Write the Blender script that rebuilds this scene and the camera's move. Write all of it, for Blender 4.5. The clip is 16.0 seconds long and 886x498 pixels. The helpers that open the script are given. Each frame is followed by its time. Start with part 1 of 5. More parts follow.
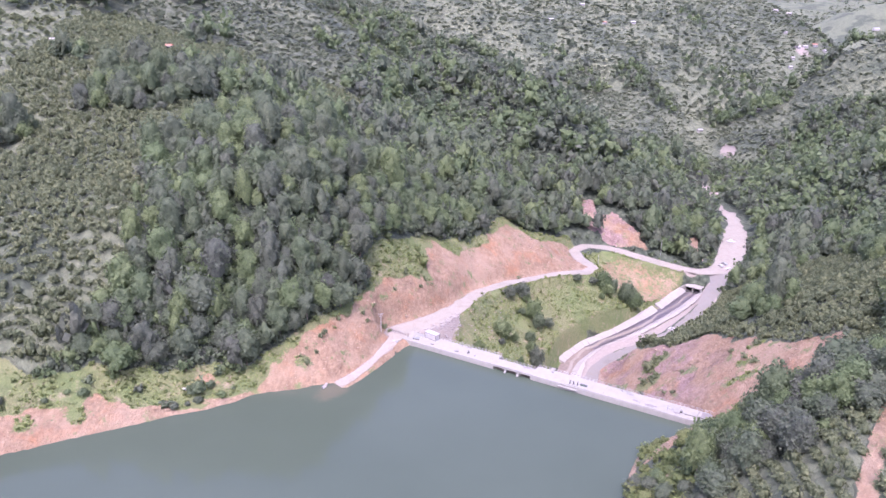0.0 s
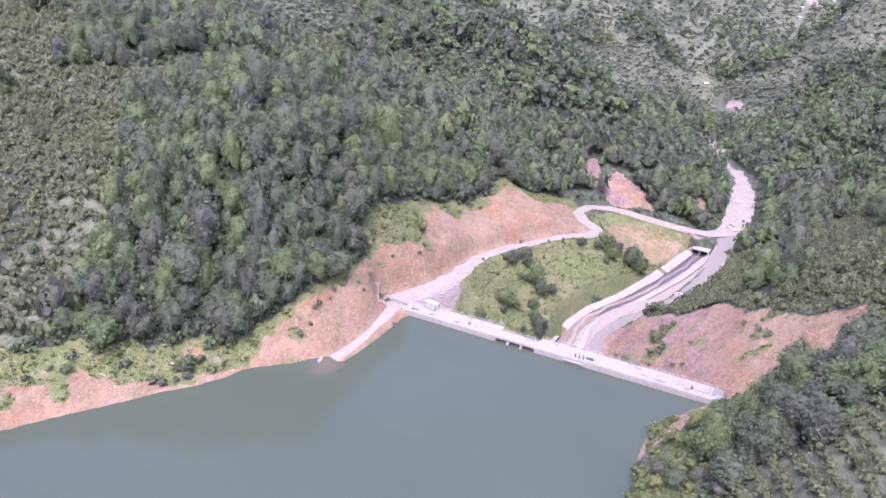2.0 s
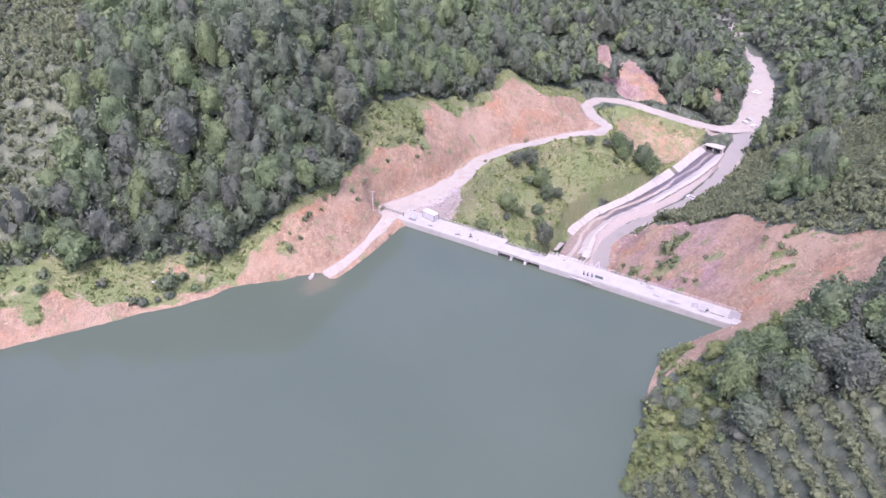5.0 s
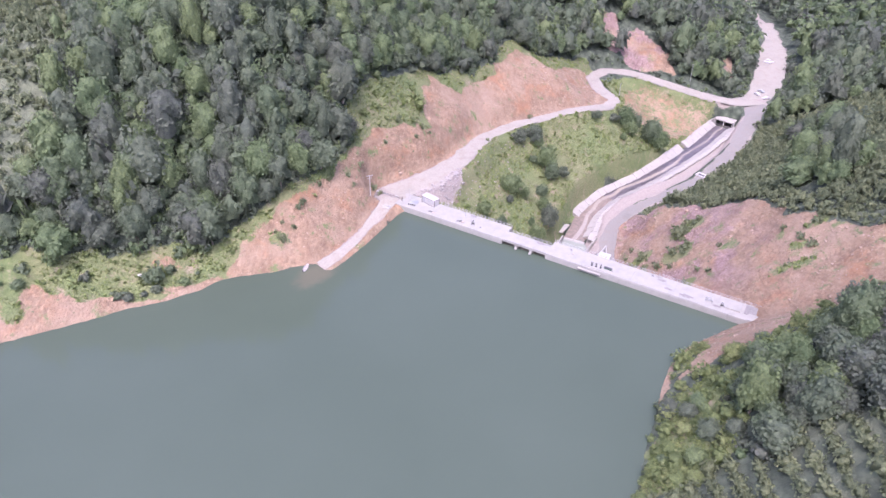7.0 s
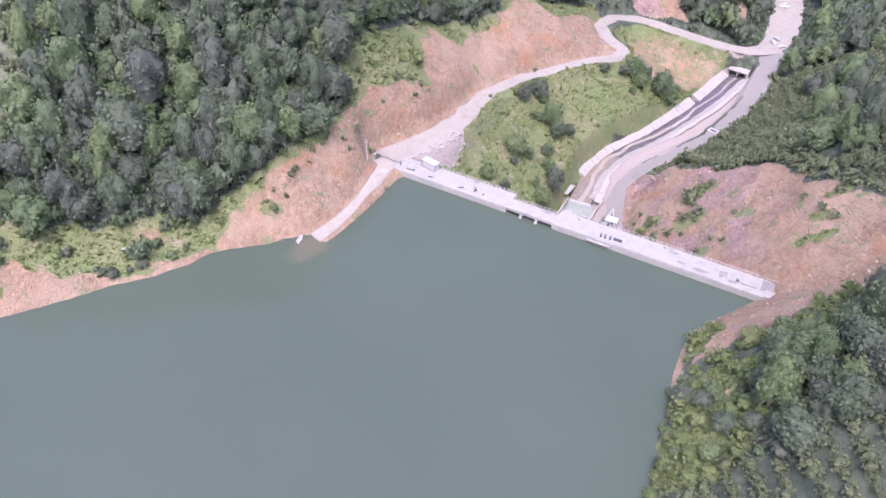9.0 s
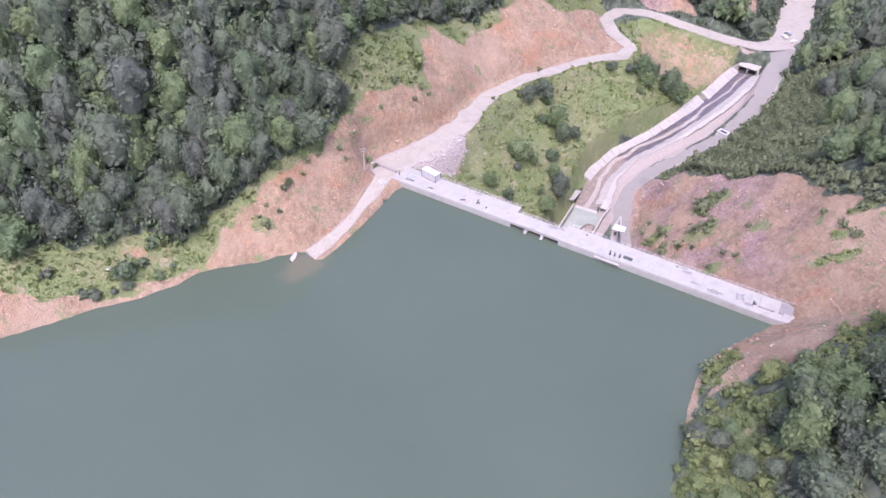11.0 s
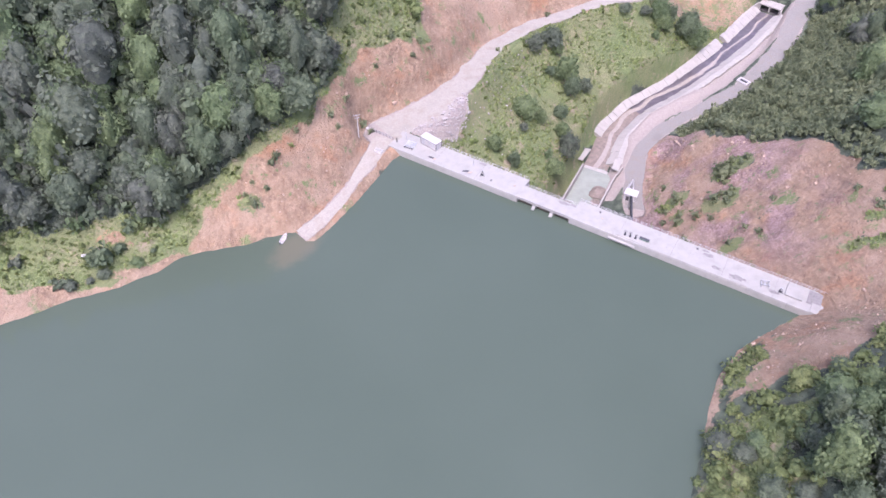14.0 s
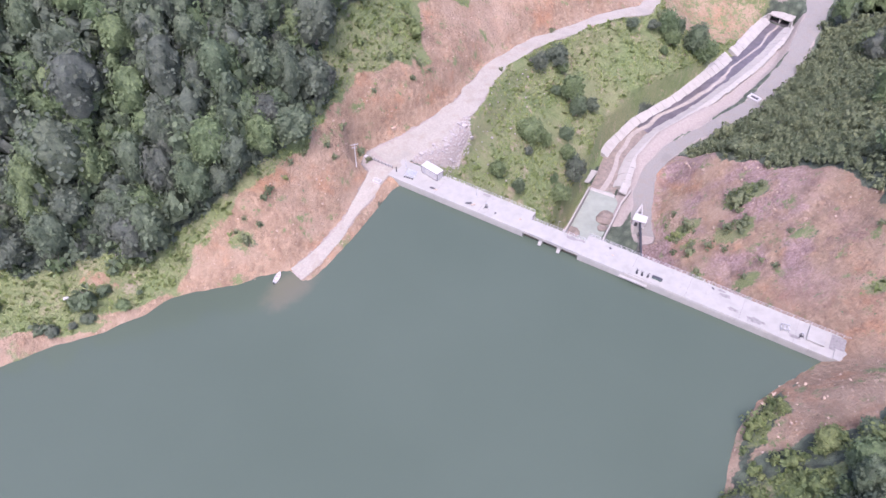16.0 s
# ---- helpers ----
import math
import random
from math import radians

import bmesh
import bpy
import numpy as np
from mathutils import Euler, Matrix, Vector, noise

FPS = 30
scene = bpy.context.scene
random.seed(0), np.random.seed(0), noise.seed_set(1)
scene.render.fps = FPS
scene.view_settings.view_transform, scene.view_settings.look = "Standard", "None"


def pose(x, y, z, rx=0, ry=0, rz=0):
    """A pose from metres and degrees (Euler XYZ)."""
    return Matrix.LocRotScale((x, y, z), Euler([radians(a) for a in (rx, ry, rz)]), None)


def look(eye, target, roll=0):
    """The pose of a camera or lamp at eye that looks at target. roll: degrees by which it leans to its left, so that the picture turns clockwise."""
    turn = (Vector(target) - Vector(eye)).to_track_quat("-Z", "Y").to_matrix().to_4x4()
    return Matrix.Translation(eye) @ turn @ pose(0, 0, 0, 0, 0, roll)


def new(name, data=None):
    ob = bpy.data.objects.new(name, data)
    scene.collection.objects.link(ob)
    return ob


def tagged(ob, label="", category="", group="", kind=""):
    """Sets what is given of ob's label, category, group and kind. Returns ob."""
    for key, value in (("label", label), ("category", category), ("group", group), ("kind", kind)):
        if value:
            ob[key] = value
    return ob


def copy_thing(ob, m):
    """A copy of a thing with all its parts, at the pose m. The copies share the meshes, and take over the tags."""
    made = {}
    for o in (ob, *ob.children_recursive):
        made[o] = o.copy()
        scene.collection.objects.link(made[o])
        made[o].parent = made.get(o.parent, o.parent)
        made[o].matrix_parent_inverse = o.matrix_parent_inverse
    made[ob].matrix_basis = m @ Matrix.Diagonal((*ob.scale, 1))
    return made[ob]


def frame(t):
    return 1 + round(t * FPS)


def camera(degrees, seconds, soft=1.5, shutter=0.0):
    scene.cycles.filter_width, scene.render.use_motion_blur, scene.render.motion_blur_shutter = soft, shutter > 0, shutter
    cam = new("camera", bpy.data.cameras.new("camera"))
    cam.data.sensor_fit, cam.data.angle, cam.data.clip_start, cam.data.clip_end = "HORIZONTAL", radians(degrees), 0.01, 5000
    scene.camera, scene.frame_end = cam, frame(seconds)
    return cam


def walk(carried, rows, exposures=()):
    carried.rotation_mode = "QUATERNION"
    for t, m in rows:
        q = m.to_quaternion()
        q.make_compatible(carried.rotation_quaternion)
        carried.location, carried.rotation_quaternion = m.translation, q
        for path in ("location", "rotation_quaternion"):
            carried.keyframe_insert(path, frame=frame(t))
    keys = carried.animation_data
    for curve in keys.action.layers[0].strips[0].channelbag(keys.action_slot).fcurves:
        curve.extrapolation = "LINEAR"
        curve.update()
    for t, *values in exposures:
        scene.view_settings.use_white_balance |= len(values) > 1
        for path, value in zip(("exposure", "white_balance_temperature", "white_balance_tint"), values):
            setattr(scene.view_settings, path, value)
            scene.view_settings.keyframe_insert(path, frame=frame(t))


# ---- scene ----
cam = camera(62.8, 16.0)
PATH = [
    (0, (1.244, -1.178, 138.965), (1.201, 0.71, 138.308), 0.4),
    (0.5, (1.079, 2.699, 138.955), (1.037, 4.592, 138.311), 0.4),
    (1, (0.89, 6.498, 138.955), (0.848, 8.391, 138.313), 0.4),
    (1.5, (0.667, 10.208, 139.01), (0.627, 12.079, 138.305), 0.4),
    (2, (0.471, 13.958, 139.112), (0.433, 15.8, 138.335), 0.4),
    (2.5, (0.286, 17.767, 139.226), (0.249, 19.582, 138.388), 0.5),
    (3, (0.114, 21.589, 139.333), (0.079, 23.376, 138.434), 0.5),
    (3.5, (-0.014, 25.439, 139.452), (-0.047, 27.194, 138.493), 0.5),
    (4, (-0.177, 29.35, 139.564), (-0.207, 31.073, 138.548), 0.6),
    (6.5, (-1.417, 48.469, 140.844), (-1.441, 50.128, 139.726), 0.7),
    (7, (-1.608, 52.285, 140.95), (-1.63, 53.917, 139.793), 0.7),
    (7.5, (-1.777, 56.123, 141.07), (-1.798, 57.726, 139.874), 0.7),
    (8, (-1.977, 59.937, 141.205), (-1.997, 61.511, 139.972), 0.7),
    (8.5, (-2.196, 63.731, 141.363), (-2.214, 65.276, 140.093), 0.7),
    (9, (-2.421, 67.543, 141.542), (-2.438, 69.073, 140.255), 0.7),
    (11.5, (-3.691, 86.355, 142.851), (-3.702, 87.838, 141.509), 0.8),
    (12, (-3.813, 90.072, 143.003), (-3.824, 91.534, 141.637), 0.7),
    (12.5, (-3.966, 93.788, 143.162), (-3.975, 95.222, 141.769), 0.7),
    (13, (-4.226, 97.545, 143.334), (-4.234, 98.951, 141.912), 0.7),
    (13.5, (-4.516, 101.395, 143.485), (-4.522, 102.773, 142.035), 0.8),
    (14, (-4.788, 105.234, 143.645), (-4.792, 106.581, 142.167), 0.8),
    (14.5, (-5.001, 109.099, 143.811), (-5.005, 110.439, 142.326), 0.8),
    (15, (-5.213, 112.902, 143.955), (-5.216, 114.242, 142.47), 0.8),
    (15.5, (-5.469, 116.639, 144.072), (-5.472, 117.98, 142.588), 0.8),
    (16, (-5.795, 120.266, 144.157), (-5.796, 121.602, 142.669), 0.8),
]
EXPOSURE, KELVIN, TINT = 1.64, 5750, 28.5
walk(cam, [(t, look(eye, target, roll)) for t, eye, target, roll in PATH],
     [(0, EXPOSURE + .10, KELVIN, TINT + 13), (4, EXPOSURE + .07, KELVIN, TINT + 11), (9, EXPOSURE, KELVIN, TINT + 6), (16, EXPOSURE - .05, KELVIN, TINT + 4)])

# ---- sky and sun: bright haze, high soft sun ----
SUN_HEIGHT, SUN_TURN = 62.0, 190.0
world = bpy.data.worlds.new("sky")
scene.world = world
world.use_nodes = True
wn = world.node_tree
sky = wn.nodes.new("ShaderNodeTexSky")
sky.sky_type, sky.sun_disc = "NISHITA", False
sky.sun_elevation, sky.sun_rotation = radians(SUN_HEIGHT), radians(SUN_TURN)
sky.air_density, sky.dust_density, sky.ozone_density = 1.0, 5.0, 1.0
back = wn.nodes["Background"]
back.inputs["Strength"].default_value = 0.15
wn.links.new(sky.outputs[0], back.inputs["Color"])
sun = new("sun", bpy.data.lights.new("sun", "SUN"))
sun.data.energy, sun.data.angle, sun.data.color = 1.15, radians(16), (1.0, 0.95, 0.88)
a, e = radians(SUN_TURN), radians(SUN_HEIGHT)
sun.matrix_world = look((0, 0, 300), (-math.sin(a) * math.cos(e), -math.cos(a) * math.cos(e), 300 - math.sin(e)))

# ---- materials ----
def rgb(r, g, b):
    return (r, g, b, 1.0)


class Nodes:
    """A node material with short ways to write it."""

    def __init__(self, name, rough=0.8, metal=0.0):
        self.mat = bpy.data.materials.new(name)
        self.mat.use_nodes = True
        self.tree = self.mat.node_tree
        self.bsdf = self.tree.nodes["Principled BSDF"]
        self.bsdf.inputs["Roughness"].default_value = rough
        self.bsdf.inputs["Metallic"].default_value = metal
        self.place = self.tree.nodes.new("ShaderNodeNewGeometry").outputs["Position"]

    def put(self, socket, value):
        if isinstance(value, bpy.types.NodeSocket):
            self.tree.links.new(value, socket)
        else:
            socket.default_value = value

    def noise(self, size, detail=5.0, rough=0.6, stretch=None, offset=0.0, turn=0.0):
        n = self.tree.nodes.new("ShaderNodeTexNoise")
        n.inputs["Scale"].default_value = 1.0 / size
        n.inputs["Detail"].default_value, n.inputs["Roughness"].default_value = detail, rough
        m = self.tree.nodes.new("ShaderNodeMapping")
        m.inputs["Location"].default_value = (offset, offset * 1.7, offset * .3)
        m.inputs["Rotation"].default_value = (0, 0, radians(turn))
        if stretch:
            m.inputs["Scale"].default_value = stretch
        self.tree.links.new(self.place, m.inputs[0])
        self.tree.links.new(m.outputs[0], n.inputs["Vector"])
        return n.outputs["Fac"]

    def cells(self, size, out="Distance"):
        n = self.tree.nodes.new("ShaderNodeTexVoronoi")
        n.inputs["Scale"].default_value = 1.0 / size
        self.tree.links.new(self.place, n.inputs["Vector"])
        return n.outputs[out]

    def ramp(self, fac, *stops):
        n = self.tree.nodes.new("ShaderNodeValToRGB")
        el = n.color_ramp.elements
        while len(el) < len(stops):
            el.new(0.5)
        for k, (p, c) in enumerate(stops):
            el[k].position, el[k].color = p, c if len(c) == 4 else (*c, 1)
        self.put(n.inputs[0], fac)
        return n.outputs[0]

    def span(self, fac, a, b, lo=0.0, hi=1.0):
        n = self.tree.nodes.new("ShaderNodeMapRange")
        n.interpolation_type = "SMOOTHSTEP"
        self.put(n.inputs["Value"], fac)
        for key, v in (("From Min", a), ("From Max", b), ("To Min", lo), ("To Max", hi)):
            n.inputs[key].default_value = v
        return n.outputs[0]

    def mix(self, fac, a, b, how="MIX"):
        n = self.tree.nodes.new("ShaderNodeMix")
        n.data_type, n.blend_type = "RGBA", how
        for k, v in ((0, fac), (6, a), (7, b)):
            self.put(n.inputs[k], v)
        return n.outputs[2]

    def math(self, op, a, b=0.0):
        n = self.tree.nodes.new("ShaderNodeMath")
        n.operation = op
        self.put(n.inputs[0], a), self.put(n.inputs[1], b)
        return n.outputs[0]

    def attr(self, name, out="Color"):
        n = self.tree.nodes.new("ShaderNodeAttribute")
        n.attribute_name = name
        return n.outputs[out]

    def split(self, color):
        n = self.tree.nodes.new("ShaderNodeSeparateColor")
        self.put(n.inputs[0], color)
        return n.outputs[0], n.outputs[1], n.outputs[2]

    def random(self):
        return self.tree.nodes.new("ShaderNodeObjectInfo").outputs["Random"]

    def island(self):
        return self.tree.nodes.new("ShaderNodeNewGeometry").outputs["Random Per Island"]

    def bump(self, height, depth, strength=1.0):
        n = self.tree.nodes.new("ShaderNodeBump")
        n.inputs["Strength"].default_value, n.inputs["Distance"].default_value = strength, depth
        self.put(n.inputs["Height"], height)
        self.tree.links.new(n.outputs[0], self.bsdf.inputs["Normal"])

    def done(self, color):
        self.put(self.bsdf.inputs["Base Color"], color)
        return self.mat


def plain(name, color, rough=0.7, metal=0.0, size=0.6, spread=0.25):
    n = Nodes(name, rough, metal)
    dark, light = tuple(c * (1 - spread) for c in color), tuple(min(1, c * (1 + spread)) for c in color)
    f = n.noise(size)
    n.bump(f, 0.02, 0.4)
    return n.done(n.ramp(f, (.3, dark), (.7, light)))


def make_ground():
    n = Nodes("land", 0.95)
    red, gravel, lush = n.split(n.attr("zone"))
    coarse, fine, grit = n.noise(14, 6, .65), n.noise(2.6, 6, .7, offset=5), n.noise(.7, 5, .7, offset=9)
    ragged = n.math("ADD", n.math("MULTIPLY", n.math("SUBTRACT", fine, .5), 1.0), n.math("MULTIPLY", n.math("SUBTRACT", grit, .5), .6))
    blot = n.noise(70, 6, .6, offset=50)
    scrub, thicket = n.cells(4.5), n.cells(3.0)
    # crowns drawn in colour: cell middles lighter, shaded gaps between them painted darker
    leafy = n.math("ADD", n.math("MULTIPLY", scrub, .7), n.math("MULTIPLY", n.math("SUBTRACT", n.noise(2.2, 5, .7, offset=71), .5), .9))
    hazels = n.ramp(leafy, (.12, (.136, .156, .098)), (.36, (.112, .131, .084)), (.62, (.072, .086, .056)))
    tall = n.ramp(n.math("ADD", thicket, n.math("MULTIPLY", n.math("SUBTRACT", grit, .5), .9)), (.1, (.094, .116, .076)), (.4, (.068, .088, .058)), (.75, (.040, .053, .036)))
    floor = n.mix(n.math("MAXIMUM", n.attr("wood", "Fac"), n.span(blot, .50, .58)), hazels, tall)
    grass = n.mix(n.span(coarse, .35, .65), n.ramp(fine, (.3, (.078, .112, .040)), (.7, (.140, .176, .064))), n.ramp(grit, (.3, (.106, .130, .052)), (.7, (.188, .190, .092))))
    grass = n.mix(n.span(n.noise(5.5, 7, .75, offset=31), .53, .68, 0, .8), grass, rgb(.27, .215, .155))
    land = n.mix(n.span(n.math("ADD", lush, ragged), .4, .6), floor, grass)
    rill = n.noise(1.5, 7, .75, (1, .5, .5), 2, 42)
    rill_b = n.noise(1.5, 7, .75, (1, .5, .5), 12, -55)
    violet = n.attr("zone", "Alpha")
    streak = n.mix(violet, rill, rill_b)
    streak = n.mix(.5, streak, n.noise(5.5, 8, .78, offset=6))
    chunk = n.cells(.9, "Color")
    crag = n.cells(.9)
    soil = n.ramp(streak, (.34, (.150, .096, .058)), (.45, (.212, .142, .089)), (.54, (.258, .183, .120)), (.66, (.322, .246, .168)))
    ochre = n.ramp(streak, (.35, (.215, .112, .058)), (.65, (.305, .184, .108)))
    soil = n.mix(n.span(coarse, .5, .66), soil, ochre)
    purple = n.ramp(n.mix(.5, streak, grit), (.37, (.104, .066, .065)), (.48, (.196, .133, .124)), (.59, (.296, .216, .200)))
    soil = n.mix(n.math("MULTIPLY", violet, n.span(n.noise(18, 5, .6, offset=40), .40, .56, 0, .95)), soil, purple)
    facet = n.span(n.split(chunk)[0], 0, 1, .80, 1.14)
    tone = n.tree.nodes.new("ShaderNodeCombineColor")
    for k in range(3):
        n.put(tone.inputs[k], facet)
    soil = n.mix(n.span(n.noise(9, 5, .7, offset=61), .42, .56, .15, .9), soil, n.mix(1.0, soil, tone.outputs[0], "MULTIPLY"))
    crack = n.mix(violet, n.noise(4.5, 6, .68, (1, .35, .6), 15, 42), n.noise(4.5, 6, .68, (1, .35, .6), 25, -55))
    crevice = n.span(n.math("ABSOLUTE", n.math("SUBTRACT", crack, .5)), 0, .035, 1, 0)
    soil = n.mix(n.math("MULTIPLY", crevice, .28), soil, rgb(.130, .088, .062))
    wash = n.span(n.noise(16, 5, .6, (1, .6, .8), 33, 42), .48, .64, 0, .6)
    soil = n.mix(wash, soil, n.ramp(grit, (.3, (.250, .184, .126)), (.7, (.318, .246, .178))))
    soil = n.mix(n.span(n.noise(6, 6, .75, offset=17), .565, .65), soil, grass)
    soil = n.mix(n.span(n.noise(1.6, 4, .6, offset=27), .655, .70), soil, rgb(.12, .135, .07))
    land = n.mix(n.span(n.math("ADD", red, ragged), .42, .58), land, soil)
    stones = n.ramp(grit, (.25, (.185, .157, .133)), (.5, (.232, .202, .176)), (.75, (.275, .248, .222)))
    land = n.mix(n.span(n.math("ADD", gravel, n.math("MULTIPLY", ragged, .8)), .42, .58), land, stones)
    relief = n.math("ADD", n.math("ADD", streak, n.math("MULTIPLY", grit, .7)), n.math("MULTIPLY", n.noise(.3, 4, .7, offset=21), .3))
    relief = n.math("SUBTRACT", relief, n.math("MULTIPLY", crag, n.math("MULTIPLY", red, .3)))
    relief = n.math("SUBTRACT", relief, n.math("MULTIPLY", crevice, n.math("MULTIPLY", red, .2)))
    relief = n.math("SUBTRACT", relief, n.math("MULTIPLY", n.math("MULTIPLY", n.math("ADD", scrub, thicket), .9), n.span(n.math("ADD", red, lush), .2, .5, 1, 0)))
    n.bump(n.math("MULTIPLY", relief, n.span(gravel, .3, .7, 1.0, .15)), 1.1, .75)
    return n.done(land)


def make_water():
    n = Nodes("lake_water", 0.06)
    n.bsdf.inputs["IOR"].default_value = 1.33
    drift = n.noise(60, 3, .5)
    n.bump(n.noise(1.6, 3, .6, (1, 2.2, 1)), .015, .16)
    color = n.ramp(drift, (.3, (.053, .072, .052)), (.7, (.061, .081, .060)))
    # silt stirred up where the track runs into the lake
    sep = n.tree.nodes.new("ShaderNodeSeparateXYZ")
    n.tree.links.new(n.place, sep.inputs[0])
    x, y = n.math("ADD", sep.outputs[0], 44.5), n.math("ADD", sep.outputs[1], -236.0)
    along = n.math("DIVIDE", n.math("ADD", n.math("MULTIPLY", x, .6), n.math("MULTIPLY", y, .8)), 9.0)
    across = n.math("DIVIDE", n.math("SUBTRACT", n.math("MULTIPLY", x, .8), n.math("MULTIPLY", y, .6)), 5.0)
    far = n.math("ADD", n.math("MULTIPLY", along, along), n.math("MULTIPLY", across, across))
    far = n.math("ADD", far, n.math("MULTIPLY", n.math("SUBTRACT", n.noise(4, 5, .6, offset=3), .5), 1.4))
    return n.done(n.mix(n.span(far, .1, 1.5, .5, 0), color, rgb(.128, .112, .078)))


def make_leaf(name, pale, *stops):
    n = Nodes(name, 0.75)
    n.bsdf.inputs["Specular IOR Level"].default_value = 0.25
    tone = n.math("FRACT", n.math("ADD", n.attr("tint", "Fac"), n.random()))
    color = n.ramp(tone, *stops)
    color = n.mix(n.math("MULTIPLY", n.island(), .24), color, pale)
    spray, clump = n.noise(.55, 4, .75), n.noise(1.7, 4, .7, offset=4)
    color = n.mix(n.span(n.mix(.4, spray, clump), .36, .62), n.mix(1.0, color, rgb(.75, .76, .78), "MULTIPLY"), n.mix(1.0, color, rgb(1.30, 1.29, 1.20), "MULTIPLY"))
    n.bump(n.math("ADD", spray, clump), .6, .3)
    glow = n.tree.nodes.new("ShaderNodeBsdfTranslucent")
    n.put(glow.inputs["Color"], color)
    both = n.tree.nodes.new("ShaderNodeMixShader")
    both.inputs[0].default_value = .48
    n.tree.links.new(n.bsdf.outputs[0], both.inputs[1])
    n.tree.links.new(glow.outputs[0], both.inputs[2])
    n.tree.links.new(both.outputs[0], n.tree.nodes["Material Output"].inputs["Surface"])
    return n.done(color)


def make_concrete(name, base):
    n = Nodes(name, 0.85)
    f, g = n.noise(2.5, 6, .65), n.noise(.35, 5, .7)
    c = n.ramp(f, (.25, tuple(v * .84 for v in base)), (.55, base), (.8, tuple(min(v * 1.06, .9) for v in base)))
    c = n.mix(n.span(n.noise(1.1, 6, .75, (1, 1, .2), 4), .58, .72), c, tuple(v * .72 for v in base) + (1,))
    n.bump(g, .01, .5)
    return n.done(c)


LAND, WATER = make_ground(), make_water()
LEAF = make_leaf("broad_leaves", rgb(.170, .208, .118), (0, (.109, .121, .105)), (.28, (.112, .153, .092)), (.48, (.109, .126, .107)), (.74, (.124, .176, .090)), (1, (.152, .198, .096)))
SHRUB = make_leaf("hazel_leaves", rgb(.188, .214, .122), (0, (.132, .162, .096)), (.5, (.146, .174, .102)), (1, (.170, .196, .110)))
BRIGHT = make_leaf("bramble_leaves", rgb(.195, .232, .100), (0, (.124, .164, .072)), (.5, (.154, .194, .082)), (1, (.186, .216, .096)))
TUFT = make_leaf("grass_blades", rgb(.192, .238, .092), (0, (.136, .178, .066)), (.5, (.160, .202, .076)), (1, (.192, .218, .092)))
# far foliage: green greyed and cooled, distance haze put into the colour
HAZED_LEAF = make_leaf("hazed_leaves", rgb(.150, .176, .120), (0, (.106, .128, .090)), (.5, (.122, .146, .098)), (1, (.142, .168, .108)))
BARK = plain("bark", (.20, .17, .14), .9)
CONCRETE = make_concrete("pale_concrete", (.247, .242, .221))
LINING = make_concrete("channel_concrete", (.276, .262, .235))
DAMP = plain("damp_concrete", (.155, .145, .138), .6)
WEIR = plain("weir_concrete", (.10, .085, .065), .5)


def make_gravel(name, base, earth):
    n = Nodes(name, 0.95)
    f, g, w = n.noise(.5, 5, .7), n.noise(3.5, 6, .7, offset=3), n.noise(12, 5, .65, offset=8)
    c = n.ramp(f, (.3, tuple(v * .82 for v in base)), (.7, tuple(v * 1.15 for v in base)))
    c = n.mix(n.span(g, .48, .66, 0, .75), c, earth)
    c = n.mix(n.span(w, .52, .66, 0, .6), c, tuple(v * .8 for v in base) + (1,))
    n.bump(n.math("ADD", f, g), .15, .6)
    return n.done(c)


GRAVEL = make_gravel("pale_gravel", (.248, .231, .196), rgb(.214, .182, .144))
DULL = make_gravel("grey_gravel", (.172, .164, .147), rgb(.172, .152, .128))
MUD = plain("brown_mud", (.152, .124, .101), .8, size=1.5)
STREAM = plain("silty_stream", (.261, .231, .196), .25, size=1.2, spread=.12)
WET_BED = plain("wet_channel_floor", (.085, .074, .078), .35, size=3, spread=.3)
POOL = plain("milky_pool", (.204, .222, .178), .15, size=4, spread=.12)
ROCK = plain("broken_rock", (.270, .248, .235), .9, size=.8)
WHITE = plain("white_paint", (.365, .357, .352), .5, spread=.08)
DARK = plain("dark_steel", (.07, .07, .075), .5, .6)
STEEL = plain("grey_steel", (.35, .36, .37), .45, .5)
GREEN = plain("green_paint", (.10, .15, .12), .5)
ROOF = plain("clay_roof", (.34, .17, .12), .85)
GLASS = plain("dark_window", (.04, .045, .05), .1)
# black of the tyres, also of the sheets painted as unlit openings
RUBBER_AND_DARK = plain("rubber_and_dark", (.03, .03, .03), .8)
WOOD = plain("grey_wood", (.30, .25, .20), .85)

# ---- the lie of the land ----
# rows of x, y, z along a bank line, then: slope above it, height that slope holds, slope beyond, slope below it
LEFT_BANK = [
    (-700, -300, 0, .55, 50, .33, .5), (-300, 105, 0, .55, 50, .33, .5), (-145, 191.5, 0, .62, 48, .34, .5), (-122, 204, 0, .64, 46, .34, .5),
    (-110, 210, 0, .66, 45, .35, .5), (-98, 216.5, 0, .68, 44, .35, .5), (-88, 220.5, 0, .70, 43, .35, .5), (-80, 226, 0, .72, 43, .35, .5), (-74, 231.5, 0, .74, 42, .36, .5),
    (-69, 234, 0, .78, 42, .36, .5), (-58, 237, 0, .80, 42, .36, .5), (-47, 241, 0, .84, 42, .37, .5), (-40, 245.5, 0, .85, 42, .37, .5), (-35, 253, 0, .85, 42, .37, .5), (-29, 263.5, .6, .85, 41, .37, .56),
    (-22, 277, 2, .85, 40, .37, .62), (3, 317, .5, .80, 38, .36, .70), (15, 342, -2, .72, 38, .35, .68),
    (37, 368, -5, .68, 38, .34, .62), (64, 388, -9, .62, 36, .34, .55),
]
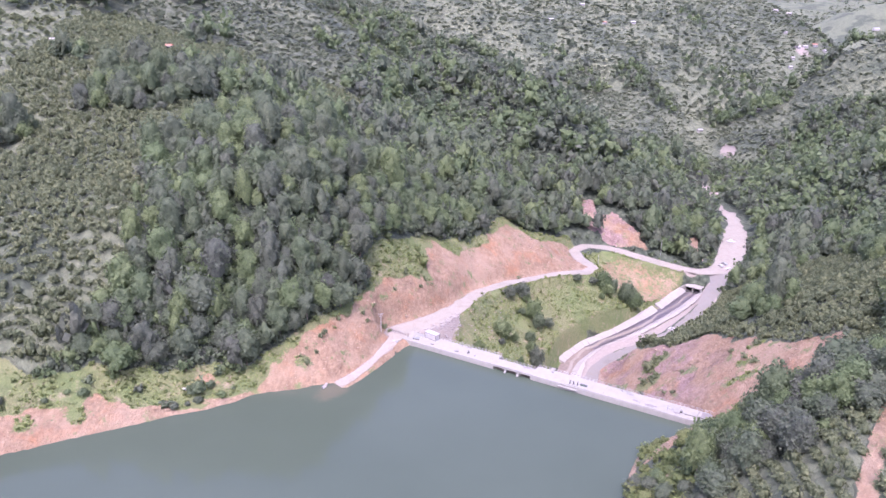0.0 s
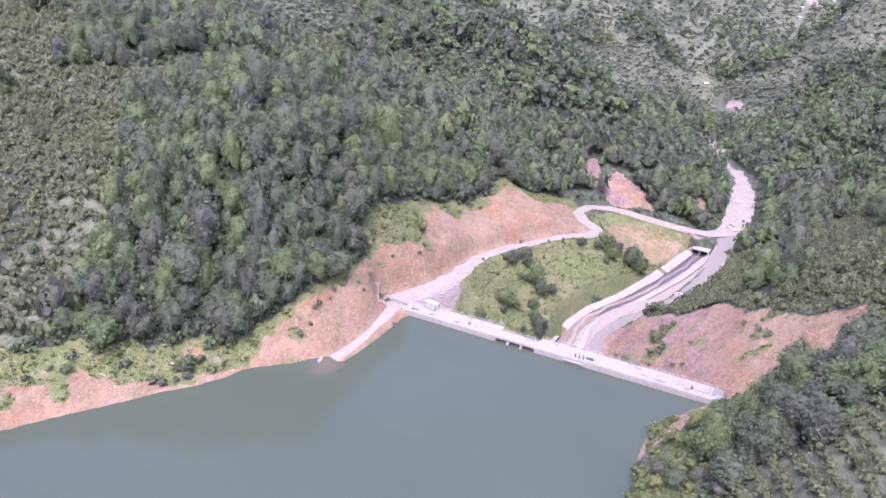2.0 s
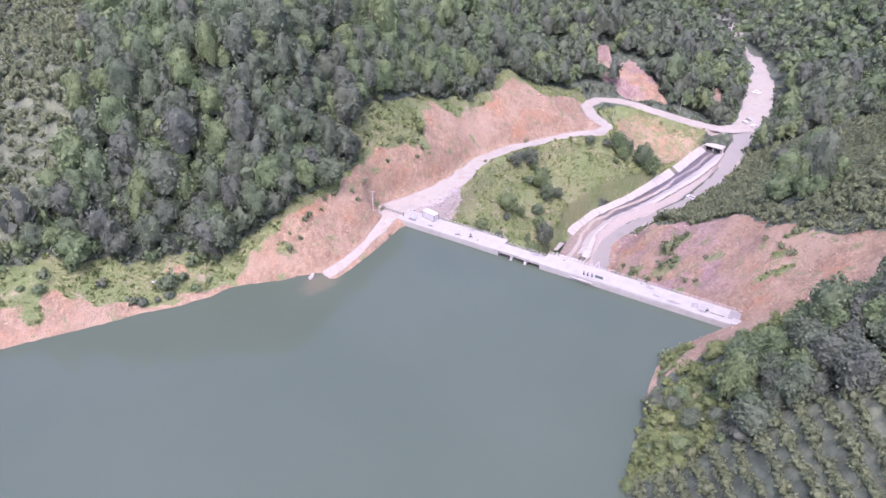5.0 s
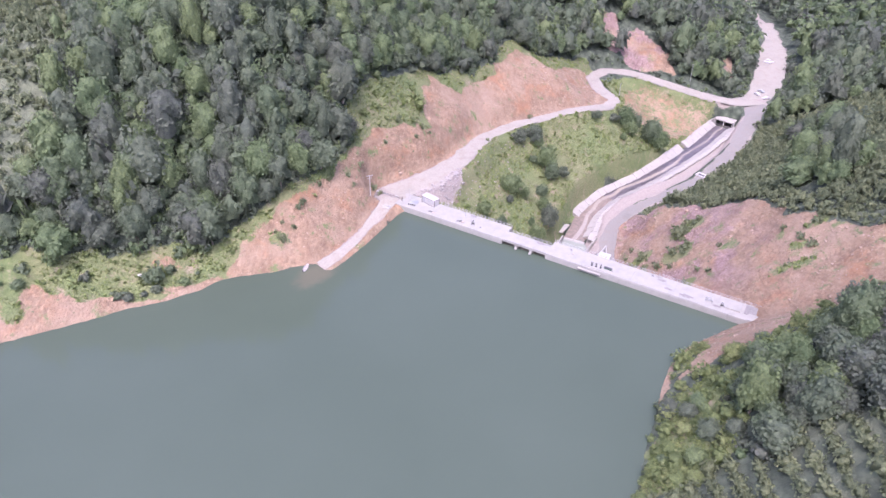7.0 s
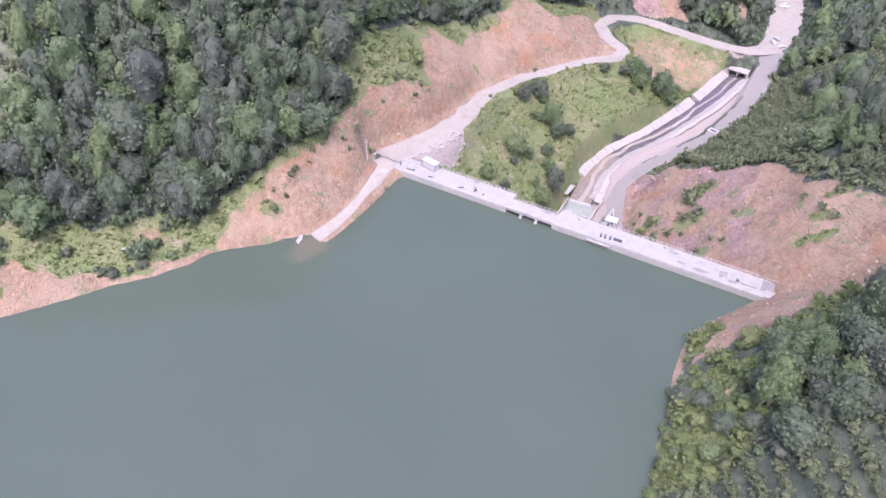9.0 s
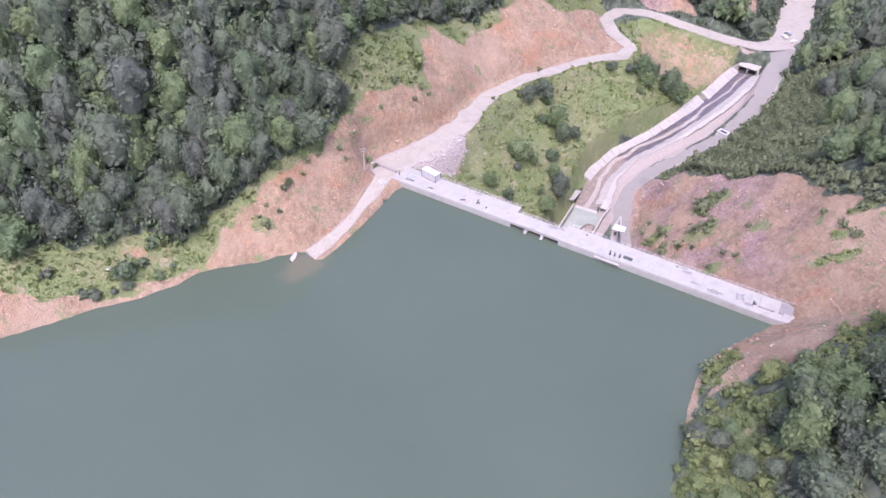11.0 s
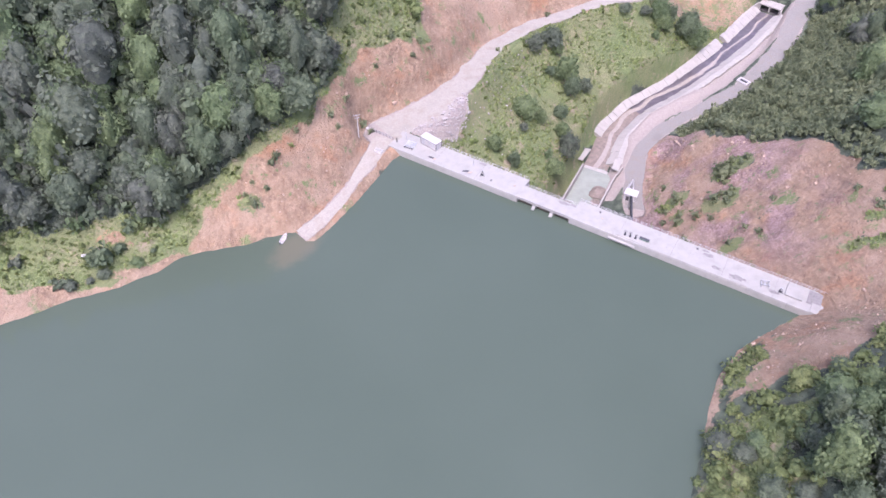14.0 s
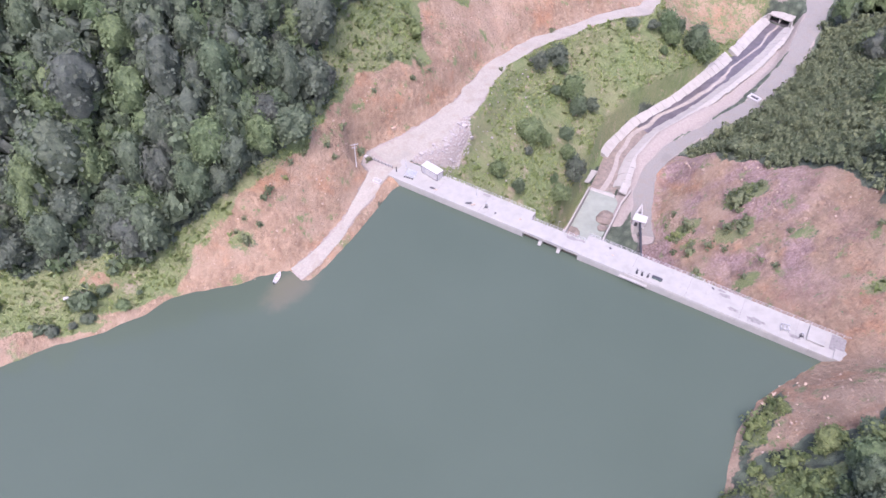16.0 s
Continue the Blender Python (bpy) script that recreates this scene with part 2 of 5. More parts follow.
LEFT_VALLEY = [
    (78, 442, -15, .55, 40, .36, .45), (100, 458, -17, .50, 40, .38, .45), (138, 443, -24, .42, 40, .40, .5),
    (178, 475, -29, .40, 40, .40, .3), (205, 550, -31, .42, 50, .40, .3), (225, 660, -37, .42, 60, .40, .3),
    (290, 815, -47, .40, 60, .38, .3), (345, 1050, -52, .36, 90, .34, .3), (560, 1500, -58, .34, 90, .30, .3),
    (1000, 2200, -65, .28, 90, .25, .2), (1600, 3200, -70, .20, 90, .18, .2),
]
RIGHT_BANK = [
    (60, -400, 0, .6, 40, .45, .5), (40, 0, 0, .6, 40, .45, .5), (30, 110, 0, .70, 36, .5, .5), (41, 152, 0, .78, 39, .5, .5), (46, 167, 0, .80, 40, .5, .5), (51.5, 180, 0, .84, 41, .5, .55),
    (55.5, 190, 0, .88, 42, .5, .6), (59.5, 198, 0, .90, 42, .5, .62), (66, 205, 0, .92, 42, .5, .66), (73, 209.5, 0, .95, 42, .5, .7), (88, 217, 1, .98, 42, .5, .85), (97, 256, 1, .95, 30, .6, .90),
    (104, 281, 2, .85, 30, .6, .86),
]
RIGHT_VALLEY = [
    (125, 308, -4, .68, 40, .5, .75), (165, 362, -15, .55, 45, .45, .6), (200, 440, -25, .46, 50, .42, .5),
    (228, 540, -30, .42, 60, .42, .3), (262, 660, -38, .50, 90, .42, .3), (330, 800, -47, .56, 110, .40, .3),
    (400, 1040, -52, .36, 90, .34, .3), (620, 1450, -58, .32, 90, .3, .3), (1080, 2150, -65, .26, 90, .25, .2),
    (1700, 3100, -70, .2, 90, .18, .2),
]
FLOOR = [
    (-100, 0, -30), (20, 200, -36), (42, 298, -36.5), (60, 335, -36.2), (100, 372, -35.6), (146, 424, -35),
    (190, 500, -31), (215, 545, -32), (230, 600, -34), (245, 670, -40), (305, 810, -48), (370, 1050, -53),
    (590, 1470, -58), (1040, 2170, -66), (1650, 3150, -72),
]
# crests of the far hills: x, y, z, slope of the flanks
RIDGES = [
    [(-900, 1350, 330, .50), (-200, 1480, 300, .50), (250, 1560, 240, .50), (627, 1660, 140, .48), (816, 1780, 52, .45), (960, 1960, -30, .40)],
    [(2900, 1900, 480, .40), (2000, 2300, 310, .38), (1356, 2637, 118, .36), (1200, 2760, 40, .36)],
    [(331, 1000, -32, 0.6), (365, 981, -10, 0.6), (392, 962, 12, 0.6), (427, 933, 32, 0.6), (463, 900, 46, 0.6), (496, 866, 56, 0.6), (760, 800, 170, 0.5), (1100, 700, 320, 0.4)],
    [(900, 3300, 260, .35), (1250, 3300, 120, .34), (1500, 3350, 50, .30)],
    [(-2000, 4300, 300, .25), (1000, 4450, 120, .25), (1800, 4400, 84, .25), (2500, 4200, 240, .25), (4500, 3800, 400, .25)],
]
# spurs and side valleys of the slopes: x, y, height, radius along, radius across, heading in degrees
SWELLS = [
    (60, 640, 30, 150, 45, -65), (-20, 820, -45, 260, 70, -20), (-120, 420, 10, 90, 40, -50), (-190, 330, -8, 90, 30, -40),
    (170, 270, 6, 60, 25, -10), (300, 520, 12, 90, 40, -30), (330, 690, -16, 90, 40, -10), (480, 880, 34, 130, 60, -55),
    (600, 1150, 40, 160, 80, -50), (250, 1000, 36, 160, 60, -70), (-30, 600, -14, 120, 40, -60),
]

# shoulders of the slopes: x, y, height, radius along, radius across, heading in degrees, whether it fades towards the bank
SHOULDERS = [(-76, 310, 26, 60, 50, 40, 1), (300, 600, 8, 90, 50, 62, 1), (88, 311, 9, 17, 9, 123, 0), (-97, 230, -3.5, 16, 7, 29, 0), (175, 345, 8, 70, 30, 55, 1)]


def wave(x, y, size, seed):
    """Smooth noise between -1 and 1 with the given size of feature."""
    x, y = np.asarray(x, float) / size + seed * 17.3, np.asarray(y, float) / size - seed * 9.1
    i, j = np.floor(x), np.floor(y)
    u, v = x - i, y - j
    u, v = u * u * (3 - 2 * u), v * v * (3 - 2 * v)

    def knot(a, b):
        n = np.sin(a * 127.1 + b * 311.7 + seed * 74.7) * 43758.5453
        return 2 * (n - np.floor(n)) - 1
    return (knot(i, j) * (1 - u) + knot(i + 1, j) * u) * (1 - v) + (knot(i, j + 1) * (1 - u) + knot(i + 1, j + 1) * u) * v


def dense(rows, n=12):
    rows = np.array(rows, float)
    t = np.linspace(0, len(rows) - 1, (len(rows) - 1) * n + 1)
    i = np.minimum(t.astype(int), len(rows) - 2)
    f = (t - i)[:, None]
    return rows[i] * (1 - f) + rows[i + 1] * f


def near_line(x, y, rows):
    """Signed distance (left of the line: plus) and the blended row of the line's nearest stretch."""
    line = dense(rows)
    best = np.full(x.shape, 1e18)
    side = np.zeros(x.shape)
    total, blend = np.zeros(x.shape), np.zeros(x.shape + (line.shape[1],))
    for k in range(len(line)):
        dx, dy = x - line[k, 0], y - line[k, 1]
        d2 = dx * dx + dy * dy
        a, b = line[max(k - 1, 0)], line[min(k + 1, len(line) - 1)]
        cross = (b[0] - a[0]) * dy - (b[1] - a[1]) * dx
        nearer = d2 < best
        best = np.where(nearer, d2, best)
        side = np.where(nearer, cross, side)
        w = np.hypot(b[0] - a[0], b[1] - a[1]) / (d2 + 9) ** 2.5
        total += w
        blend += w[..., None] * line[k]
    return np.sqrt(best) * np.sign(side), blend / total[..., None]


def slope_from(x, y, rows, sign):
    d, r = near_line(x, y, rows)
    d = d * sign
    z, up, high, up2, down = (r[..., k] for k in range(2, 7))
    knee = high / up
    rise = np.minimum(d, knee) * up + np.maximum(d - knee, 0) * up2
    rise = rise - np.maximum(rise - 190, 0) * 0.6
    return z + np.where(d > 0, rise, d * down), d


def polyline(x, y, rows):
    """Distance to a line of few points and the rest of its row at the nearest place."""
    rows = np.array(rows, float)
    best, out = np.full(x.shape, 1e18), np.zeros(x.shape + (rows.shape[1] - 2,))
    for a, b in zip(rows[:-1], rows[1:]):
        ex, ey = b[0] - a[0], b[1] - a[1]
        f = np.clip(((x - a[0]) * ex + (y - a[1]) * ey) / (ex * ex + ey * ey), 0, 1)
        d = np.hypot(x - a[0] - f * ex, y - a[1] - f * ey)
        hit = d < best
        best = np.where(hit, d, best)
        out = np.where(hit[..., None], a[2:] + f[..., None] * (b[2:] - a[2:]), out)
    return best, out


def inside(x, y, poly):
    """Signed distance to a closed outline, plus inside."""
    p = [(*a, 0) for a in poly]
    d, _ = polyline(x, y, p + p[:1])
    odd = np.zeros(x.shape, bool)
    for (x0, y0), (x1, y1) in zip(poly, poly[1:] + poly[:1]):
        if y0 != y1:
            odd ^= ((y0 > y) != (y1 > y)) & (x < (x1 - x0) * (y - y0) / (y1 - y0) + x0)
    return np.where(odd, d, -d)


def smooth(a, lo, hi):
    t = np.clip((a - lo) / (hi - lo), 0, 1)
    return t * t * (3 - 2 * t)


# centre lines of the tracks: x, y, z, half width
DAM_ROAD = [
    (-24, 283, 2.2, 6), (-10, 295, 1.6, 5.5), (1, 313, .5, 4), (12, 339, -2, 3), (30, 359, -4.5, 2.6), (60, 384, -8.5, 2.6), (76, 393, -11, 3),
    (81, 403, -12, 3), (76, 420, -13, 2.8), (75, 440, -14.3, 3), (84, 453, -15.5, 3.4), (100, 456, -17.5, 4),
    (118, 448, -20.5, 4.3), (138, 440, -24, 4.3), (156, 437, -26.5, 4.5), (170, 442, -27.5, 6), (186, 470, -29, 8), (200, 500, -30, 9),
    (212, 530, -31, 8), (222, 560, -32, 5), (232, 600, -34, 4),
]
SHORE_TRACK = [(-24, 280, 2.2, 2.5), (-28, 268, 1.6, 2), (-33, 256, 1.1, 1.6), (-37, 249, .7, 1.8), (-40, 244, .4, 2.2), (-43, 240, .1, 2.2), (-45, 238, -.3, 1.2)]
GRAVEL_ROAD = [(61, 288, -34.4, 3.6), (64.5, 307, -34.6, 3), (70, 323, -34.7, 2.8), (86, 338, -34.6, 2.8), (118, 360, -34, 3.2), (143, 389, -32, 3.6), (160, 418, -28.6, 4.2), (170, 438, -27.4, 5.5)]
CHANNEL = [(37, 284, -38.5, 5.2), (45, 300, -38, 5.2), (53, 316, -37.4, 4.6), (60, 333, -37, 4.2), (72, 348, -36.8, 4.2), (92, 364, -36.6, 4.4), (113, 384, -36.4, 4.6), (128, 400, -36.2, 4.8), (148, 425, -36, 5)]


def natural(x, y):
    left, dl = slope_from(x, y, LEFT_BANK + LEFT_VALLEY, 1)
    right, dr = slope_from(x, y, RIGHT_BANK + RIGHT_VALLEY, -1)
    _, f = near_line(x, y, FLOOR)
    z = np.maximum(np.maximum(left, right), f[..., 2])
    far = np.minimum(np.abs(dl), np.abs(dr))
    for ridge in RIDGES:
        d, r = polyline(x, y, ridge)
        z = np.maximum(z, r[..., 0] - np.sqrt(d * d + 900) * r[..., 1] + 12)
    up = smooth(np.maximum(dl, dr), 25, 110)
    for cx, cy, h, ra, rb, turn in SWELLS:
        c, s = math.cos(radians(turn)), math.sin(radians(turn))
        a, b = (x - cx) * c + (y - cy) * s, -(x - cx) * s + (y - cy) * c
        z = z + h * np.exp(-(a / ra) ** 2 - (b / rb) ** 2) * up
    fade = smooth(np.maximum(dl, dr), 0, 75)
    for cx, cy, h, ra, rb, turn, soft in SHOULDERS:
        c, s = math.cos(radians(turn)), math.sin(radians(turn))
        a, b = (x - cx) * c + (y - cy) * s, -(x - cx) * s + (y - cy) * c
        z = z + h * np.exp(-(a / ra) ** 2 - (b / rb) ** 2) * (fade if soft else 1)
    z = z + up * (7 * wave(x, y, 130, 1) + 4 * wave(x, y, 55, 2) + 30 * wave(x, y, 420, 3) * smooth(y, 600, 1200) * (1 - .8 * smooth(y, 2600, 3400)))
    z = z + smooth(np.maximum(dl, dr), 2, 14) * (1.6 * wave(x, y, 19, 4) + .7 * wave(x, y, 7, 5) + .4 * wave(x, y, 3.7, 6))
    return z, dl, dr


def cut_relief(x, y):
    """Gullies and ledges of the bare earth cuts."""
    out = np.zeros(x.shape)
    for poly, turn in ((RED_LEFT, 125), (RED_RIGHT, 35)):
        deep = smooth(inside(x, y, poly), .5, 6)
        c, s = math.cos(radians(turn)), math.sin(radians(turn))
        a, b = x * c + y * s, -x * s + y * c
        bend = b + 2.5 * wave(x, y, 15, 31)
        gully = .9 - 2 * np.abs(wave(a / 3.2, bend, 6.5, 32)) + .7 * (.6 - 2 * np.abs(wave(a / 2.2, bend, 3.1, 33)))
        ledge = wave(a, b / 3, 7, 34) + .6 * wave(x, y, 3.4, 35)
        out += deep * (.45 * gully + .6 * ledge)
    return out


def ground_height(x, y):
    x, y = np.asarray(x, float), np.asarray(y, float)
    z, _, _ = natural(x, y)
    z = z + cut_relief(x, y)
    for rows, soft in ((DAM_ROAD, 5), (SHORE_TRACK, 3), (GRAVEL_ROAD, 2.2)):
        d, r = polyline(x, y, rows)
        k = 1 - smooth(d - r[..., 1], 1.0, soft + 1)
        z = z * (1 - k) + r[..., 0] * k
    d, r = polyline(x, y, CHANNEL)
    k = 1 - smooth(d - r[..., 1], 0.8, 4.2)
    return z * (1 - k) + (r[..., 0] - .4) * k

# ---- building helpers ----
def part(name, bm, material, parent=None, label="", shade=False):
    """Links a bmesh as one mesh object, under a thing or a part."""
    me = bpy.data.meshes.new(name)
    bm.to_mesh(me)
    bm.free()
    me.materials.append(material)
    if shade:
        me.shade_smooth()
    ob = new(name, me)
    ob.parent = parent
    if label:
        ob["label"] = label
    return ob


def from_arrays(name, verts, faces, material, parent=None, attributes=(), shade=False):
    """One mesh object out of arrays; faces of four corners each."""
    me = bpy.data.meshes.new(name)
    me.vertices.add(len(verts))
    me.vertices.foreach_set("co", np.ascontiguousarray(verts, np.float32).ravel())
    faces = np.ascontiguousarray(faces, np.int32)
    me.loops.add(faces.size)
    me.loops.foreach_set("vertex_index", faces.ravel())
    me.polygons.add(len(faces))
    me.polygons.foreach_set("loop_start", np.arange(0, faces.size, faces.shape[1], dtype=np.int32))
    me.update(calc_edges=True)
    for key, kind, values in attributes:
        at = me.attributes.new(key, kind, "POINT")
        at.data.foreach_set("color" if kind == "FLOAT_COLOR" else "value", np.ascontiguousarray(values, np.float32).ravel())
    me.materials.append(material)
    if shade:
        me.shade_smooth()
    ob = new(name, me)
    ob.parent = parent
    return ob


def spread(start, end, lo, hi, step, grow):
    """Even steps between lo and hi, growing ones out to start and end."""
    mid = list(np.arange(lo, hi + step / 2, step))
    s, up = step, []
    v = mid[-1]
    while v < end:
        s *= grow
        v += s
        up.append(v)
    s, down, v = step, [], lo
    while v > start:
        s *= grow
        v -= s
        down.append(v)
    return np.array(down[::-1] + mid + up)


# ---- cover of the land, in plan ----
RED_LEFT = [(-90, 224), (-74, 234), (-70, 242), (-67, 246), (-60, 251), (-52, 259), (-43, 271), (-34, 287), (-32, 299), (-24, 305), (-16, 316), (-15, 326), (-10, 347), (0, 353), (18, 380), (28, 405), (46, 410), (72, 447), (76, 420), (80, 403), (60, 384), (30, 359), (12, 339), (1, 313), (-10, 295), (-18, 282), (-19, 272), (-25, 261), (-32, 248), (-42, 234), (-62, 233), (-80, 222)]
RED_RIGHT = [(66, 296), (70, 320), (78, 331), (88, 328), (87, 311), (94, 296), (104, 286), (109, 275), (111, 257), (117, 240), (121, 225), (126, 213), (115, 197), (104, 202), (89, 198), (80, 190), (72, 189), (63, 190), (58, 189), (62, 196), (74, 209), (87, 214), (80, 235), (66, 260), (58, 285)]
BOWL = [(-4, 290), (-2, 310), (18, 349), (41, 374), (80, 394), (85, 404), (80, 420), (79, 436), (87, 448), (100, 451), (120, 443), (150, 436), (146, 430), (122, 399), (90, 369), (66, 350), (49, 319), (39, 300), (31, 284), (20, 268), (8, 262), (-8, 276)]
SHORE_GREEN = [(-260, 160), (-165, 216), (-135, 224), (-120, 228), (-104, 230), (-89, 236), (-74, 243), (-70, 238), (-73, 230), (-89, 218), (-109, 206), (-150, 184), (-260, 130)]
RIGHT_GREEN = [(57, 184), (64, 185), (76, 186), (72, 178), (64, 174), (66, 164), (62, 156), (56, 157), (40, 153), (45, 167), (50, 177)]
GREEN_SPOTS = [(88, 286, 5), (82, 272, 5), (93, 260, 4), (72, 282, 4), (71, 275, 3), (106, 239, 2.5), (104, 230, 2), (111, 244, 2.5), (97, 243, 2), (70, 260, 3.5), (79, 250, 3), (94, 272, 2), (-57, 247, 2), (-48, 262, 2.2), (-20, 314, 3), (-27, 300, 2.5), (-14, 318, 3), (100, 232, 2), (-128, 209, 3.5), (-141, 203, 5), (-116, 214, 2.5), (-152, 197, 5)]
WEDGE = [(-47, 268), (-36, 288), (-41, 298), (-36, 312), (-23, 337), (-11, 352), (-10, 346), (-15, 326), (-16, 316), (-24, 305), (-32, 298), (-34, 287)]
DRY = [(84, 412), (92, 440), (104, 449), (124, 440), (146, 432), (132, 410), (104, 398)]
BRAMBLE = [(58, 192), (63, 199), (70, 205), (68, 199), (62, 191)]
SCARS = [[(-170, 176), (-150, 202), (-133, 211), (-124, 217), (-116, 218), (-108, 217), (-100, 217), (-111, 209), (-130, 198)], [(-94, 232), (-81, 235), (-76, 234), (-85, 231)], [(84, 494), (95, 497), (94, 472), (88, 462)], [(108, 490), (124, 468), (126, 456), (97, 463), (99, 484)], [(160, 452), (168, 478), (182, 512), (174, 514), (158, 478)]]
DIRT = [(112, 165, 0, 1), (104, 152, 0, 1), (96, 141, 0, 1), (90, 132, 0, 1), (84, 112, 0, 1)]
PATCHES = [[(-13, 284, 0, 3.5), (-5, 291, 0, 4.5), (-1, 302, 0, 3)], [(222, 560, 0, 4), (229, 593, 0, 3), (234, 640, 0, 3)], [(234, 672, 0, 5), (245, 698, 0, 11), (252, 722, 0, 7)], [(312, 994, 0, 5), (326, 995, 0, 8), (337, 984, 0, 6)], [(328, 915, 0, 5), (333, 880, 0, 4)], [(544, 1248, 0, 3), (563, 1284, 0, 5), (600, 1350, 0, 4), (640, 1425, 0, 5), (690, 1470, 0, 6)]]
HAZEL_LEFT = [(-145, 212), (-133, 232), (-127, 250), (-128, 271), (-131, 297), (-128, 330), (-110, 360), (-90, 400), (-75, 425), (-60, 470), (-80, 600), (-100, 800), (-500, 900), (-900, 0), (-300, 100)]
HAZEL_RIGHT = [(38, 150), (48, 163), (57, 162), (63, 155), (70, 154), (85, 154), (110, 160), (150, 100), (60, 20), (20, 60)]
HAZEL_SLOPE = [(79, 334), (105, 350), (150, 394), (165, 412), (225, 405), (200, 320), (160, 235), (130, 211), (123, 225), (113, 257), (109, 275), (103, 286), (93, 298), (88, 312), (89, 329)]
VERGE = [(54, 297, 0, 3.4), (61.7, 312.4, 0, 4), (68, 328, 0, 4.2), (78.7, 341.3, 0, 4.4), (98.3, 357, 0, 4.6), (119.7, 377.3, 0, 4.6), (135.2, 393.8, 0, 4.6), (155.5, 419, 0, 4)]
CLUMP_LEFT = [(-198, 368), (-165, 412), (-132, 440), (-88, 468), (-80, 430), (-104, 400), (-128, 393), (-150, 360), (-186, 360)]

# clumps of dark woods on the far hills: x, y, radius; the belt of trees along a crest
FAR_WOODS = [(236, 1001, 28), (259, 1012, 30), (272, 1014, 22), (141, 1104, 26), (161, 1030, 26), (180, 1000, 24), (406, 1127, 30), (445, 1169, 30), (356, 1014, 18), (382, 1031, 18), (376, 958, 16), (387, 936, 16), (400, 919, 16), (403, 1335, 30), (345, 1165, 20), (-78, 908, 30), (-37, 905, 30), (-119, 909, 26)]
CREST_BELT = [(331, 1000, 0, 12), (365, 981, 0, 12), (392, 962, 0, 12), (427, 933, 0, 12), (463, 900, 0, 12), (496, 866, 0, 12), (760, 800, 0, 12)]


def cover(x, y):
    """How bare, how gravelly and how grassy the land is at a place, and its tree and shrub cover."""
    z, dl, dr = natural(x, y)
    rough = 2.6 * wave(x, y, 11, 21) + 1.5 * wave(x, y, 4.5, 22)
    red = np.maximum(smooth(inside(x, y, RED_LEFT) + rough, -1.5, 1.5), smooth(inside(x, y, RED_RIGHT) + rough, -1.5, 1.5))
    shore = smooth(-np.abs(dl) + 1.3 + .5 * wave(x, y, 8, 23), -.6, .6) * (x < -20) + smooth(-np.abs(dr) + 1.2, -.6, .6) * (x > 30) * (y < 230) * (y > 183)
    for scar in SCARS:
        red = np.maximum(red, smooth(inside(x, y, scar) + rough, -1.5, 1.5))
    d, r = polyline(x, y, DIRT)
    red = np.maximum(red, 1 - smooth(d, 1.2, 2.6))
    red = red * (1 - smooth(inside(x, y, BRAMBLE) + rough, -1, 1))
    spot = np.zeros(x.shape)
    for cx, cy, r in GREEN_SPOTS:
        spot = np.maximum(spot, 1 - smooth(np.hypot(x - cx, (y - cy) * 1.2) + 1.2 * rough, r - 2.5, r + 2.5))
    red = red * (1 - .72 * spot)
    red = np.maximum(red, .53 * smooth(inside(x, y, DRY), -3, 5))
    red = np.maximum(red, np.clip(shore, 0, 1) * (y < 300))
    gravel = np.zeros(x.shape)
    for rows in (DAM_ROAD, SHORE_TRACK, GRAVEL_ROAD, VERGE, *PATCHES):
        d, r = polyline(x, y, rows)
        gravel = np.maximum(gravel, 1 - smooth(d - r[..., 1] + .35 * rough, -1.2, 1.3))
    lush = np.maximum(smooth(inside(x, y, BOWL) + rough, -2, 2), smooth(inside(x, y, SHORE_GREEN) + rough, -2, 2))
    lush = np.maximum(lush, smooth(inside(x, y, RIGHT_GREEN) + rough, -2, 2))
    lush = np.maximum(lush, smooth(inside(x, y, WEDGE) + .5 * rough, -2, 1))
    lush = np.maximum(lush, .9 * spot)
    lush = np.maximum(lush, smooth(inside(x, y, BRAMBLE) + rough, -1, 1))
    d, _ = polyline(x, y, [(*p, 0) for p in RED_LEFT[:18]])
    lush = np.maximum(lush, 1 - smooth(d + rough, 2, 7))
    hazel = np.maximum(np.maximum(inside(x, y, HAZEL_LEFT), inside(x, y, HAZEL_RIGHT)), inside(x, y, HAZEL_SLOPE)) + rough
    return red, gravel, lush, hazel, dl, dr


xs = spread(-3500, 4900, -140, 185, 1.7, 1.07)
ys = spread(-1500, 4900, 140, 465, 1.7, 1.05)
gx, gy = np.meshgrid(xs, ys)
gz = ground_height(gx, gy)
red, gravel, lush, hazel, dl, dr = cover(gx, gy)
nx, ny = len(xs), len(ys)
k = np.arange(nx * ny).reshape(ny, nx)
quads = np.stack([k[:-1, :-1], k[:-1, 1:], k[1:, 1:], k[1:, :-1]], -1).reshape(-1, 4)
zone = np.stack([red, gravel, lush, np.maximum(smooth(gx, 30, 60) * smooth(-gy, -345, -330) * smooth(gy + .6 * gx, 278, 306) * smooth(-gx - .5 * gz, -118, -92), smooth(gy, 446, 454))], -1)
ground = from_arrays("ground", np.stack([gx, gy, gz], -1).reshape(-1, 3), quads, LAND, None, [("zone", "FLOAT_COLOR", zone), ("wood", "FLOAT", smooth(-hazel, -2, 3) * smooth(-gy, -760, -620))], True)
tagged(ground, "wooded mountain valley with red earth cuts and grass", "ground", kind="structure")

# ---- the dam's own axes: s along the crest, q downstream, z up ----
DAM = Matrix(((.8690, .4948, 0, -21.0), (-.4948, .8690, 0, 275.4), (0, 0, 1, 0), (0, 0, 0, 1)))
CREST = 2.2


def at_dam(s, q, z=0.0):
    return DAM @ Vector((s, q, z))


